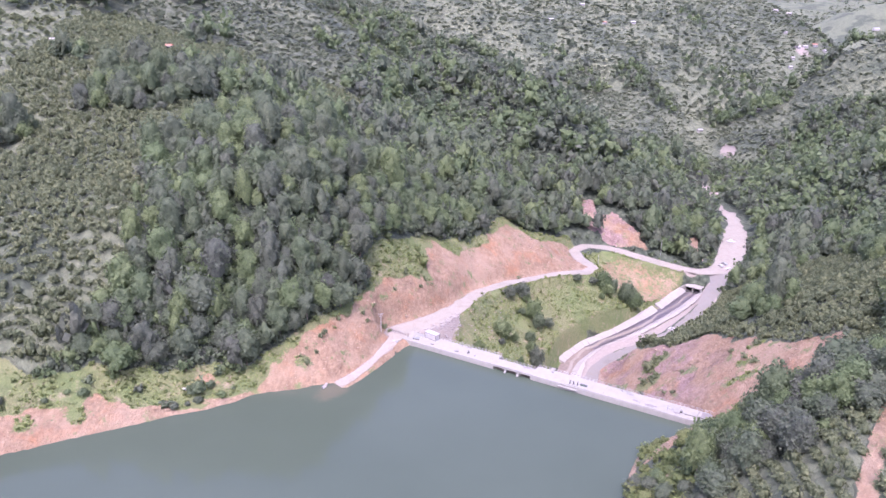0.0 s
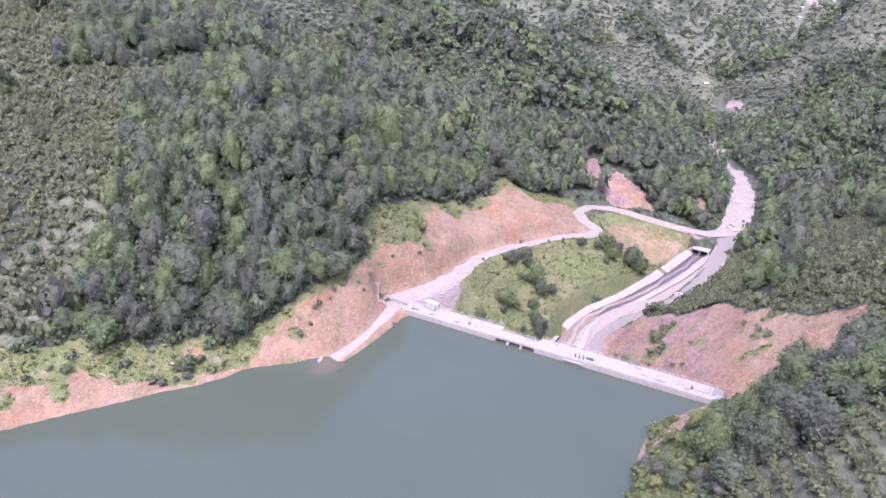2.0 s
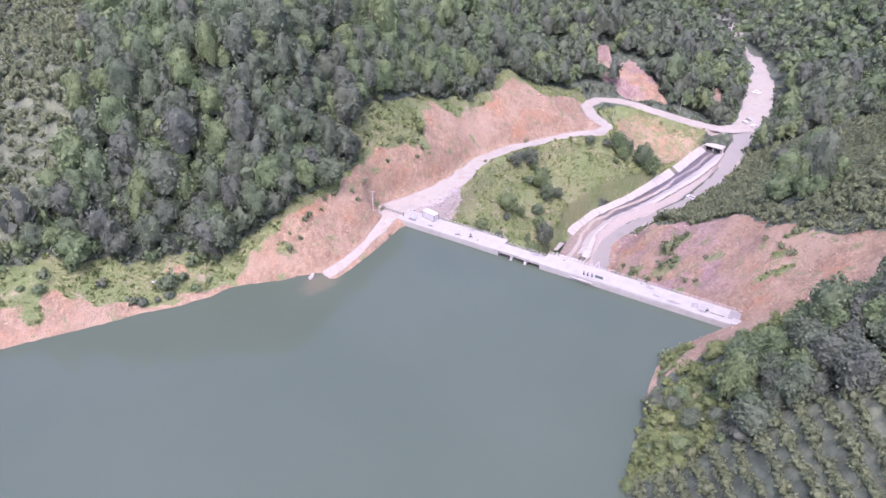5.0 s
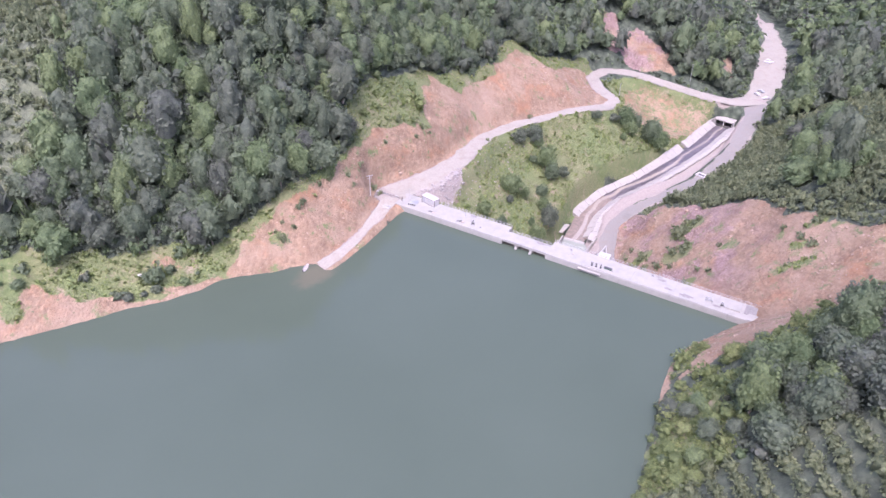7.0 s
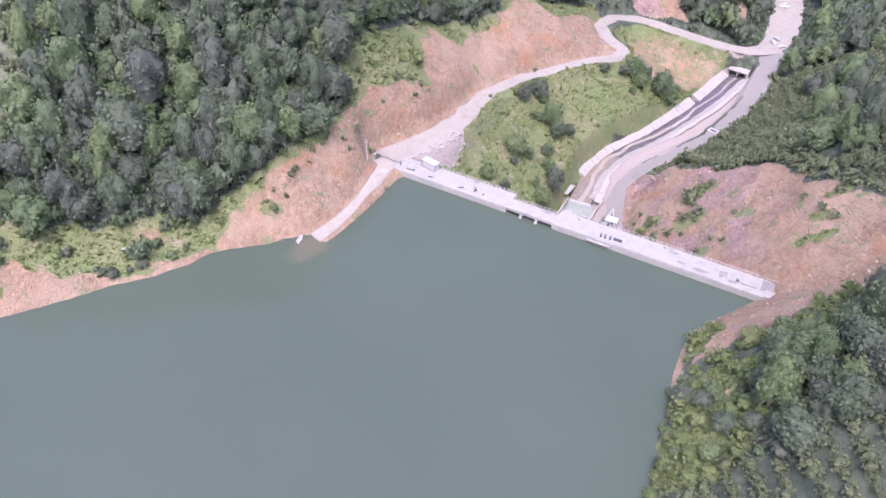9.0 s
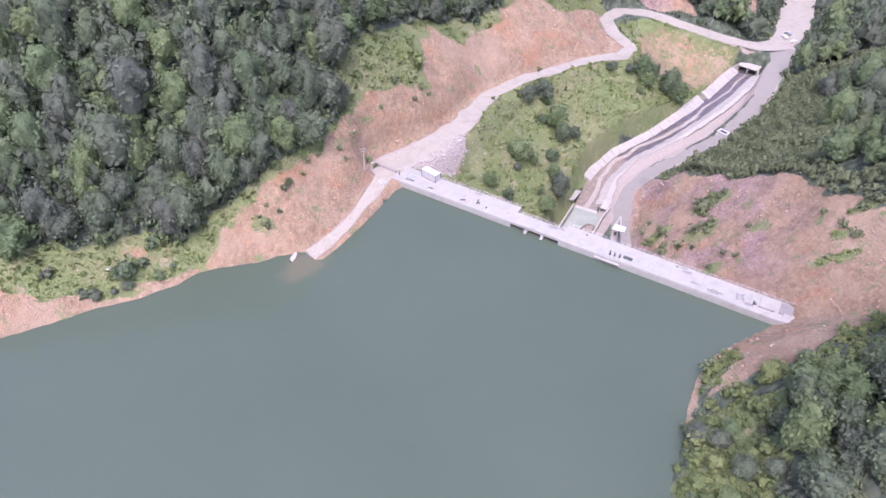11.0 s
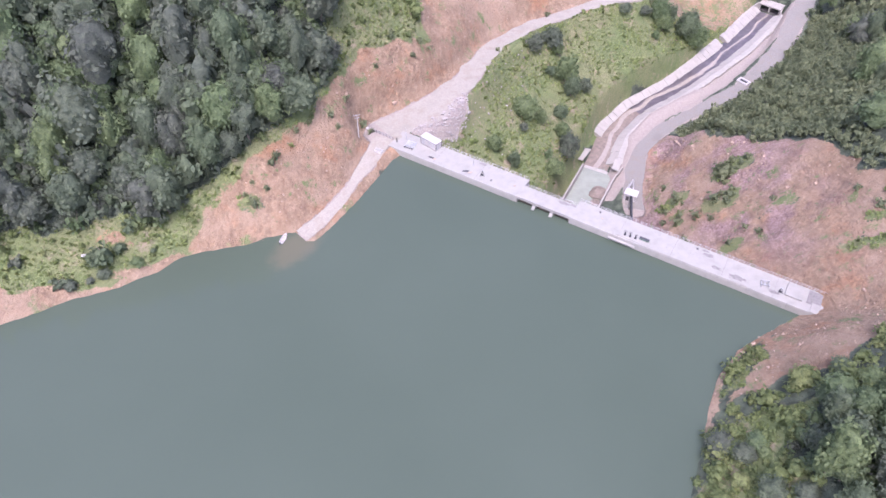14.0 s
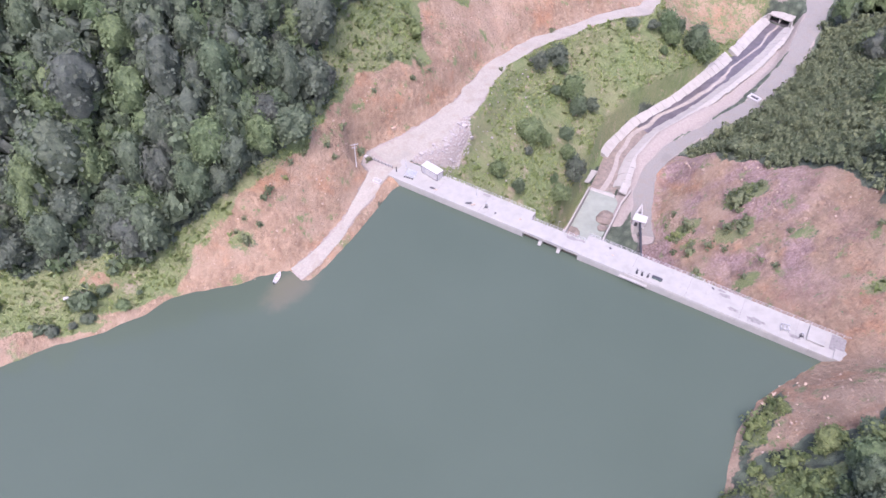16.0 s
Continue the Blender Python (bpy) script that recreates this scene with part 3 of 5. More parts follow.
bm = bmesh.new()
outline = [(-900, -700), (160, -700), (160, 150), tuple(at_dam(128, .8)[:2]), tuple(at_dam(-12, .8)[:2]), (-120, 310), (-900, 310)]
bm.faces.new([bm.verts.new((x, y, 0)) for x, y in outline])
bmesh.ops.triangulate(bm, faces=bm.faces[:])
water = tagged(part("water", bm, WATER), "calm grey-green reservoir water", "water", kind="structure")


def box_ball(n):
    """A ball of six patches of n by n quads."""
    t = np.linspace(-1, 1, n + 1)
    u, v = np.meshgrid(t, t)
    k = np.arange((n + 1) ** 2).reshape(n + 1, n + 1)
    q = np.stack([k[:-1, :-1], k[:-1, 1:], k[1:, 1:], k[1:, :-1]], -1).reshape(-1, 4)
    vs, fs = [], []
    for axis in range(3):
        for s in (-1, 1):
            p = np.zeros((u.size, 3))
            p[:, axis], p[:, (axis + 1) % 3], p[:, (axis + 2) % 3] = s, u.ravel() * s, v.ravel()
            fs.append(q + len(vs) * u.size)
            vs.append(p / np.linalg.norm(p, axis=1)[:, None])
    return np.concatenate(vs), np.concatenate(fs)

# ---- shapes ----
def box(bm, size, at=(0, 0, 0), turn=0.0, bevel=0.0, tilt=(0, 0)):
    """A block whose base centre stands at a place."""
    m = pose(at[0], at[1], at[2], tilt[0], tilt[1], turn) @ Matrix.Translation((0, 0, size[2] / 2)) @ Matrix.Diagonal((*size, 1))
    made = bmesh.ops.create_cube(bm, size=1, matrix=m)["verts"]
    if bevel:
        edges = list({e for v in made for e in v.link_edges})
        bmesh.ops.bevel(bm, geom=edges, offset=bevel, segments=1, affect="EDGES")
    return bm


def rod(bm, a, b, r0, r1=None, sides=8):
    """A tapered rod from a to b."""
    a, b = Vector(a), Vector(b)
    turn = (b - a).to_track_quat("Z", "Y").to_matrix().to_4x4()
    m = Matrix.Translation((a + b) / 2) @ turn
    bmesh.ops.create_cone(bm, cap_ends=True, segments=sides, radius1=r0, radius2=r0 if r1 is None else r1, depth=(b - a).length, matrix=m)
    return bm


def prism(bm, outline, s0, s1):
    """A cross-section of (q, z) drawn out along s."""
    va = [bm.verts.new((s0, q, z)) for q, z in outline]
    vb = [bm.verts.new((s1, q, z)) for q, z in outline]
    faces = [bm.faces.new(va), bm.faces.new(vb[::-1])]
    for i in range(len(va)):
        j = (i + 1) % len(va)
        faces.append(bm.faces.new([va[i], vb[i], vb[j], va[j]]))
    bmesh.ops.recalc_face_normals(bm, faces=faces)
    return bm


def lump(bm, r, at, rng, flat=.7, rough=.22):
    """A rough stone or mound."""
    made = bmesh.ops.create_icosphere(bm, subdivisions=1, radius=1)["verts"]
    for v in made:
        k = 1 + rng.uniform(-rough, rough)
        v.co = Vector((v.co.x * r * k, v.co.y * r * k, v.co.z * r * flat * k)) + Vector(at)
    return bm


def thing(name, m, label, category, group=""):
    ob = new(name)
    ob.empty_display_size = .5
    ob.matrix_basis = m
    return tagged(ob, label, category, group)


def on_ground(x, y, turn=0.0, lift=0.0):
    return pose(x, y, float(ground_height(np.array([float(x)]), np.array([float(y)]))[0]) + lift, 0, 0, turn)


def stations(rows, step):
    """Even steps along a line of x, y, z, width: place, heading across to the left, z, half width."""
    rows = [Vector(r[:2]).to_3d() for r in rows], rows
    pts, src = rows
    out, run = [], [0.0]
    for a, b in zip(pts[:-1], pts[1:]):
        run.append(run[-1] + (b - a).length)
    n = max(2, int(run[-1] / step))
    curve = np.array([[np.interp(i * run[-1] / n, run, [r[k] for r in src]) for k in range(4)] for i in range(n + 1)])
    for _ in range(2):
        curve[1:-1] = (curve[:-2] + 2 * curve[1:-1] + curve[2:]) / 4
    for i, (x, y, z, w) in enumerate(curve):
        a, b = curve[max(i - 1, 0)], curve[min(i + 1, n)]
        d = Vector((b[0] - a[0], b[1] - a[1])).normalized()
        out.append((x, y, z, w, -d.y, d.x))
    return out


def ribbon(name, rows, material, label, lift=.1, step=2.5, ragged=.0, cuts=(-1, -.5, 0, .5, 1), scale=1.0, shift=0.0, kind="structure", category=""):
    """A sheet along a line."""
    st = stations(rows, step)
    vs, fs, n = [], [], len(cuts)
    for i, (x, y, z, w, lx, ly) in enumerate(st):
        sway = shift * float(wave(x, y, 17, 80)) + shift * .5 * float(wave(x, y, 6, 81))
        for k, c in enumerate(cuts):
            off = c * w * scale + sway + (ragged * float(wave(x, y, 6, 70 + k)) if k in (0, n - 1) else 0)
            vs.append((x + lx * off, y + ly * off, z + lift * (1 if 0 < k < n - 1 else .7)))
    for i in range(len(st) - 1):
        for k in range(n - 1):
            a = i * n + k
            fs.append((a, a + n, a + n + 1, a + 1))
    ob = from_arrays(name, np.array(vs), np.array(fs), material, None, (), True)
    return tagged(ob, label, category or name.replace("_", " "), kind=kind)


# ---- tracks ----
ribbon("road", DAM_ROAD, GRAVEL, "pale gravel road winding down from the dam", .12, 2.0, 1.1)
ribbon("shore_track", SHORE_TRACK[:-1], GRAVEL, "pale gravel track running down to the shore", .1, 1.5, .8, category="track")
ribbon("service_road", GRAVEL_ROAD, DULL, "grey gravel service road beside the channel", .1, 2.0, 1.0, category="road")

# ---- dam ----
dam = thing("dam", DAM, "pale concrete gravity dam with a three-bay spillway", "dam")
BACK_LEFT, BACK_MID, BACK_RIGHT = 8.2, 5.4, 7.8
for name, s0, s1, back, label in (("left_block", -1.5, 42, BACK_LEFT, ""), ("right_block", 58, 125, BACK_RIGHT, "")):
    sec = [(0, CREST - .35), (.12, CREST), (back, CREST), (back, -1.5), (back + 27, -39), (0, -39)]
    part(name, prism(bmesh.new(), sec, s0, s1), CONCRETE, dam, label)
part("weir", prism(bmesh.new(), [(1.3, -39), (1.3, -.4), (2.4, .15), (4.2, -.1), (7.5, -2.5), (34, -39)], 42, 58), WEIR, dam, "dark brown concrete weir under the deck")
part("bridge_deck", prism(bmesh.new(), [(.2, CREST - .9), (.2, CREST - .02), (BACK_MID, CREST - .02), (BACK_MID, CREST - .9)], 42.01, 57.99), CONCRETE, dam)
for s in (47.3, 52.7):
    bm = prism(bmesh.new(), [(-.55, -6), (-.55, .2), (.1, .9), (.1, CREST - .9), (5.2, CREST - .9), (5.2, -6)], s - .45, s + .45)
    part("pier", bm, CONCRETE, dam)
# low upstream kerb, expansion joints and end walls
part("kerb", box(bmesh.new(), (30, .35, .18), (93, .35, CREST - .01), bevel=.02), CONCRETE, dam)
for s in (14, 28, 72, 86.5, 100, 113):
    back = BACK_LEFT if s < 42 else BACK_RIGHT
    part("joint", box(bmesh.new(), (.07, back - .1, .012), (s, back / 2, CREST - .002)), DAMP, dam, "dark expansion joint")
for s, q0, q1 in ((125.0, .1, -.9), (125.0, 7.7, 8.4)):
    bm = bmesh.new()
    rod(bm, (s - .3, q0, CREST - .2), (s + 4.5, q1, CREST - .1), .38, .3, 4)
    part("end_wall", bm, CONCRETE, dam)
part("end_slab", box(bmesh.new(), (3.4, 4.6, .12), (122.4, 5.0, CREST), bevel=.02), DAMP, dam, "grey recessed slab at the end of the crest")
part("step_block", box(bmesh.new(), (4.2, 4.4, .5), (117.6, 4.6, CREST), bevel=.05), CONCRETE, dam)
part("step_block", box(bmesh.new(), (2.0, 3.2, .35), (123.0, 1.6, CREST), bevel=.05), CONCRETE, dam)
rs = np.random.default_rng(3)
for lift, (s, q, r) in enumerate(((95.2, 5.9, 1.3), (94.0, 7.0, .8), (98.2, 2.6, 1.1), (103.6, 2.0, 1.6), (105.0, 2.2, .9), (27, 7.3, 1.0), (54.5, 4.4, 1.3), (57.2, 4.8, .8), (12.7, 2.1, .7), (113, 2.0, 1.2))):
    bm = bmesh.new()
    ring = []
    for i in range(14):
        a = i / 14 * 2 * math.pi
        k = r * rs.uniform(.6, 1.15)
        ring.append(bm.verts.new((s + 1.4 * k * math.cos(a), q + .55 * k * math.sin(a), CREST + .006 + .004 * lift)))
    bm.faces.new(ring)
    part("damp_patch", bm, DAMP, dam, "dark damp patch on the crest")
part("hatch", box(bmesh.new(), (3.0, 2.5, .10), (4.0, 4.3, CREST), 8, .02), STEEL, dam, "grey steel hatch")
part("pad", box(bmesh.new(), (9.0, 2.6, .22), (76, 1.7, CREST), bevel=.03), CONCRETE, dam)
part("ledge", box(bmesh.new(), (7.5, .9, .3), (73.5, -.35, CREST - 1.2), bevel=.03), CONCRETE, dam)

# railings along the downstream edge
def railing(runs, label, group):
    ob = thing("railing", DAM, label, "railing", group)
    stub = part("post", box(bmesh.new(), (.12, .12, 1.0), (0, 0, 0), bevel=.01), WHITE, ob)
    first = True
    for s0, s1, q in runs:
        n = int((s1 - s0) / 1.45)
        for i in range(n + 1):
            if first:
                o, first = stub, False
            else:
                o = new("post", stub.data)
                o.parent = ob
            o.location = (s0 + (s1 - s0) * i / n, q, CREST)
        for h in (.5, .98):
            part("rail", box(bmesh.new(), (s1 - s0, .06, .06), ((s0 + s1) / 2, q, CREST + h)), WHITE, ob)
    return ob


railing([(13.5, 41.8, BACK_LEFT - .15)], "white painted steel railing along the dam crest", "crest railings")
railing([(42.2, 57.8, BACK_MID - .15)], "white painted steel railing along the spillway bridge", "crest railings")
railing([(58.3, 124.6, BACK_RIGHT - .15)], "white painted steel railing along the dam crest", "crest railings")

# site hut
hut = thing("site_hut", DAM @ pose(9.5, 6.9, CREST, 0, 0, -10), "white prefabricated site hut with dark frame on the dam", "hut")
part("body", box(bmesh.new(), (6.0, 2.5, 2.5), bevel=.03), WHITE, hut)
part("roof", box(bmesh.new(), (6.2, 2.7, .14), (0, 0, 2.5), bevel=.03), WHITE, hut)
for x in (-2.98, 2.98):
    for y in (-1.23, 1.23):
        part("corner_post", box(bmesh.new(), (.14, .14, 2.5), (x, y, 0)), DARK, hut, "dark corner post")
for y in (-1.28, 1.28):
    part("frame_rail", box(bmesh.new(), (6.0, .09, .12), (0, y, .02)), DARK, hut, "dark frame rail")
    part("frame_rail", box(bmesh.new(), (6.0, .09, .12), (0, y, 2.4)), DARK, hut, "dark frame rail")
for x in (-3.03, 3.03):
    part("frame_rail", box(bmesh.new(), (.09, 2.5, .12), (x, 0, 2.4)), DARK, hut, "dark frame rail")
part("door", box(bmesh.new(), (.9, .06, 2.0), (-1.9, -1.27, .12)), STEEL, hut, "grey door")
for x in (0.2, 1.9):
    part("shutter", box(bmesh.new(), (1.0, .05, .9), (x, -1.27, 1.1), bevel=.01), STEEL, hut, "pale grey closed shutter")

# valves and machinery on the crest
def hand_valve(s, q):
    v = thing("valve_stand", DAM @ pose(s, q, CREST + .2), "dark steel valve stand with a hand wheel", "valve", "valves on the crest")
    bm = rod(bmesh.new(), (0, 0, 0), (0, 0, .25), .34, .34, 12)
    part("base", bm, DARK, v)
    part("column", rod(bmesh.new(), (0, 0, .25), (0, 0, 1.15), .16, .12, 10), DARK, v)
    bm = bmesh.new()
    ring = [Vector((.36 * math.cos(i * math.pi / 6), .36 * math.sin(i * math.pi / 6), 1.2)) for i in range(12)]
    for i in range(12):
        rod(bm, ring[i], ring[(i + 1) % 12], .035, .035, 5)
    for i in (0, 4, 8):
        rod(bm, (0, 0, 1.2), ring[i], .025, .025, 5)
    part("hand_wheel", bm, DARK, v)
    return v


valve = hand_valve(73.6, 1.5)
for s, q in ((75.0, 1.5), (76.5, 1.6)):
    copy_thing(valve, DAM @ pose(s, q, CREST + .2, 0, 0, 20 * s))
rack = thing("gear_case", DAM @ pose(78.8, 2.1, CREST + .2), "dark green long gear case lying on the crest", "machinery")
part("case", box(bmesh.new(), (2.6, .7, .55), bevel=.06), GREEN, rack)
part("lid", box(bmesh.new(), (2.7, .8, .08), (0, 0, .55), bevel=.02), DARK, rack)
for x in (-.9, .9):
    part("foot", box(bmesh.new(), (.2, .9, .1), (x, 0, -.05)), DARK, rack)


def tripod_hoist(m, label, tall):
    h = thing("hoist", m, label, "machinery", "hoists on the crest")
    for a in (0, 120, 240):
        c, s = math.cos(radians(a)), math.sin(radians(a))
        part("leg", rod(bmesh.new(), (.7 * c, .7 * s, 0), (.08 * c, .08 * s, tall), .06, .05, 6), DARK, h)
    part("motor", rod(bmesh.new(), (-.35, 0, .45), (.35, 0, .45), .26, .26, 10), DARK, h)
    part("head", box(bmesh.new(), (.4, .4, .2), (0, 0, tall - .05), bevel=.03), STEEL, h)
    return h


tripod_hoist(DAM @ pose(29.4, 2.6, CREST), "dark steel tripod hoist standing on the crest", 1.9)
tripod_hoist(DAM @ pose(114.3, 2.7, CREST), "dark steel tripod hoist beside a concrete block", 1.6)
bench = thing("trestle", DAM @ pose(110.4, 3.0, CREST, 0, 0, 15), "grey steel trestle standing on the crest", "trestle")
for x in (-.9, .9):
    for y in (-.7, .7):
        part("leg", box(bmesh.new(), (.1, .1, 1.1), (x, y, 0)), STEEL, bench)
for y in (-.7, .7):
    part("beam", box(bmesh.new(), (2.2, .14, .14), (0, y, 1.05)), STEEL, bench)
for x in (-.9, .0, .9):
    part("cross_bar", box(bmesh.new(), (.12, 1.6, .1), (x, 0, .55)), STEEL, bench)
for i, (s, q) in enumerate(((3.2, 1.9), (4.0, 2.0), (4.8, 2.1), (5.6, 2.2))):
    b = thing("steel_drum", DAM @ pose(s, q, CREST), "dark steel drum standing on the crest", "drum", "drums on the crest")
    part("shell", rod(bmesh.new(), (0, 0, 0), (0, 0, .6), .22, .22, 12), DARK, b)
    part("lid", rod(bmesh.new(), (0, 0, .6), (0, 0, .64), .23, .23, 12), STEEL, b)
for i, (s, q, w) in enumerate(((12.4, 2.0, 1.6), (13.6, 1.9, 1.0), (24.2, 1.9, 1.8), (25.6, 2.0, 1.4), (32.5, 2.2, .5), (39.4, 3.6, .8), (64.6, 6.2, .5), (66, 4.2, .4), (92, 6.6, .5))):
    t = thing("timber_stack", DAM @ pose(s, q, CREST, 0, 0, 12 * i), "grey timber planks lying on the crest", "timber", "timber on the crest")
    for k in range(3):
        part("plank", box(bmesh.new(), (w, .18, .09), (.06 * k, -.22 + .22 * k, .0), 4 * k), WOOD if i % 2 else DARK, t)
post = thing("marker_post", DAM @ pose(-.1, 2.7, CREST), "slim dark steel marker post at the dam's end", "post")
part("shaft", rod(bmesh.new(), (0, 0, 0), (0, 0, 1.6), .13, .11, 8), DARK, post)
part("cap", rod(bmesh.new(), (0, 0, 1.6), (0, 0, 1.68), .15, .12, 8), DARK, post)
for s, q, h in ((1.4, 5.6, 4.0), (24.8, 5.6, 3.2), (35, 7.7, 2.2)):
    m = thing("lamp_mast", DAM @ pose(s, q, CREST), "thin grey steel mast on the dam crest", "mast", "masts on the crest")
    part("shaft", rod(bmesh.new(), (0, 0, 0), (0, 0, h), .06, .04, 6), STEEL, m)
    part("foot", box(bmesh.new(), (.3, .3, .1), bevel=.01), STEEL, m)

# barrier across the track at the dam's end
gate = thing("barrier", DAM @ pose(-10.5, 3.4, CREST - .1, 0, 0, -2), "dark steel barrier fence at the dam's end", "barrier")
for i in range(8):
    part("post", rod(bmesh.new(), (i * 1.25, 0, -.4), (i * 1.25, 0, 1.2), .06, .06, 6), DARK, gate)
for h in (.35, .75, 1.15):
    part("rail", rod(bmesh.new(), (0, 0, h), (8.75, 0, h), .045, .045, 6), STEEL, gate)
part("end_block", box(bmesh.new(), (1.0, .8, 1.0), (-.8, 0, -.4), bevel=.05), WHITE, gate, "white concrete end block")
crate = thing("concrete_block", on_ground(-25.0, 273.6, -30), "white concrete block beside the shore track", "block")
part("block", box(bmesh.new(), (2.4, 1.5, .9), (0, 0, -.2), bevel=.05), WHITE, crate)
part("cover", box(bmesh.new(), (2.0, 1.1, .1), (0, 0, .7), bevel=.02), CONCRETE, crate)
slab = thing("concrete_block", on_ground(-97, 228, 10), "white concrete block among shore grass", "block")
part("block", box(bmesh.new(), (1.6, .8, .6), (0, 0, 0), bevel=.05), WHITE, slab)

# ---- utility poles ----
def pole(x, y, high, label, turn, white=False):
    p = thing("utility_pole", on_ground(x, y, turn, -.3), label, "utility pole", "utility poles")
    part("shaft", rod(bmesh.new(), (0, 0, 0), (0, 0, high), .17, .10, 8), WHITE if white else STEEL, p)
    for h in (high - .35, high - 1.3):
        part("crossarm", box(bmesh.new(), (2.2 if h > high - 1 else 1.6, .13, .13), (0, 0, h), bevel=.01), STEEL, p)
    for s in (-1, -.35, .35, 1):
        part("insulator", rod(bmesh.new(), (s, 0, high - .2), (s, 0, high + .08), .07, .05, 6), WHITE, p)
    return p


pole(134, 452, 10, "grey concrete utility pole beside the gravel road", 40)
pole(88, 424, 9.5, "grey concrete utility pole at the road's bend", 60)
pole(-31, 276.5, 9, "white utility pole on the bare slope by the dam", 20, True)
pole(-69, 682, 14, "white utility pole at the edge of the woods", 20, True)
pole(178, 505, 8, "grey concrete utility pole by the parking ground", 20)
lamp = thing("lamp_post", on_ground(33, 291, 0), "white lamp post on the grass below the dam", "lamp post")
part("shaft", rod(bmesh.new(), (0, 0, 0), (0, 0, 6), .08, .06, 6), WHITE, lamp)
part("head", box(bmesh.new(), (.8, .25, .14), (.3, 0, 6), bevel=.03), WHITE, lamp)

# ---- stilling basin and channel ----
def wall_between(name, a, b, thick, material, parent):
    a, b = Vector(a), Vector(b)
    d = (b - a).to_2d()
    n = Vector((-d.y, d.x)).normalized() * thick / 2
    bm = bmesh.new()
    vs = [bm.verts.new((p.x + k * n.x, p.y + k * n.y, z)) for p in (a, b) for k in (-1, 1) for z in (p.z - 6, p.z)]
    for f in ((0, 1, 3, 2), (4, 6, 7, 5), (0, 4, 5, 1), (2, 3, 7, 6), (1, 5, 7, 3), (0, 2, 6, 4)):
        bm.faces.new([vs[i] for i in f])
    bmesh.ops.recalc_face_normals(bm, faces=bm.faces[:])
    return part(name, bm, material, parent)


basin = thing("stilling_basin", Matrix(), "pale concrete stilling basin with milky green water", "basin")
wall_between("wall", (30.5, 280, -34.2), (46.5, 312, -34.6), .55, LINING, basin)
wall_between("wall", (42, 274.5, -34.2), (57, 304.5, -34.6), .55, LINING, basin)
wall_between("wall", (57, 304.5, -34.6), (60.5, 309, -33.4), .5, LINING, basin)
bm = bmesh.new()
bm.faces.new([bm.verts.new(p) for p in ((28, 276, -37.3), (40, 270, -37.3), (57, 304, -37.3), (55, 312, -37.3), (47, 314, -37.3))])
part("pool", bm, POOL, basin, "milky green shallow water")
for x, y, r, k in ((38.0, 292.0, 3.3, .2), (51.0, 299.0, 3.8, .18), (49, 294, 2.0, .2), (36, 288, 1.6, .2)):
    bm = lump(bmesh.new(), r, (0, 0, 0), rs, k)
    bmesh.ops.subdivide_edges(bm, edges=bm.edges[:], cuts=1, smooth=.6)
    isl = part("mud_bank", bm, MUD, basin, "brown mud bank in the pool")
    isl.location = (x, y, -37.35)
part("sill", prism(bmesh.new(), [(-.5, -2.5), (-.5, .0), (.2, .25), (.9, .22), (1.4, -.2), (1.4, -2.5)], -4.5, 4.5), LINING, basin).matrix_basis = pose(51.5, 311.5, -37.3, 0, 0, -26)
part("ramp_slab", box(bmesh.new(), (3.4, 7.5, .5), bevel=.05), LINING, basin).matrix_basis = pose(47.2, 318.0, -35.4, 0, -14, -32)
part("ramp_slab", box(bmesh.new(), (2.8, 5.5, .5), bevel=.05), LINING, basin).matrix_basis = pose(59.0, 312.0, -35.6, 0, 12, -22)

ribbon("channel_floor", CHANNEL[1:5], MUD, "brown muddy floor of the outlet channel", -.05, 2, .4, scale=.95, category="channel")
ribbon("channel_bed", CHANNEL[4:], WET_BED, "dark wet concrete floor of the outlet channel", -.02, 2, .2, scale=.95, category="channel")
ribbon("stream", CHANNEL[1:7], STREAM, "thin silty stream running down the channel floor", .10, 1.6, .25, (-1, 0, 1), .2, 1.6)
ribbon("stream", CHANNEL[6:], STREAM, "thin silty stream running out of the culvert", .12, 1.6, .2, (-1, 0, 1), .1, 1.0)
st = stations(CHANNEL[2:], 3.6)
for side, first, label in ((1, 4, "pale concrete slabs lining the channel's grassy bank"), (-1, 0, "pale concrete slabs lining the channel's road bank")):
    lining = thing("channel_lining", Matrix(), label, "channel lining", "channel linings")
    for i in range(first, len(st) - 1):
        if side == 1 and i == len(st) - 12:
            continue
        jog = rs.uniform(-.12, .12, 2)
        bm = bmesh.new()
        ends = []
        for (x, y, z, w, lx, ly), gap in ((st[i], .06), (st[i + 1], -.06)):
            nxt = st[i + 1] if gap > 0 else st[i]
            dx, dy = nxt[0] - x, nxt[1] - y
            k = abs(gap) / math.hypot(dx, dy)
            x, y = x + dx * k, y + dy * k
            wide = 1.2 if side < 0 else 0
            sec = [(w - 1.5 + jog[0] * 2, .12), (w + 1.9 + jog[1], 1.9), (w + 2.9 + wide + jog[1] * 3, 2.0), (w + 2.9 + wide, -1.5), (w - 1.5, -1.5)]
            ends.append([bm.verts.new((x + side * lx * o, y + side * ly * o, z + h)) for o, h in sec])
        bm.faces.new(ends[0]), bm.faces.new(ends[1][::-1])
        for a in range(5):
            b = (a + 1) % 5
            bm.faces.new([ends[0][a], ends[1][a], ends[1][b], ends[0][b]])
        bmesh.ops.recalc_face_normals(bm, faces=bm.faces[:])
        part("panel", bm, LINING, lining)

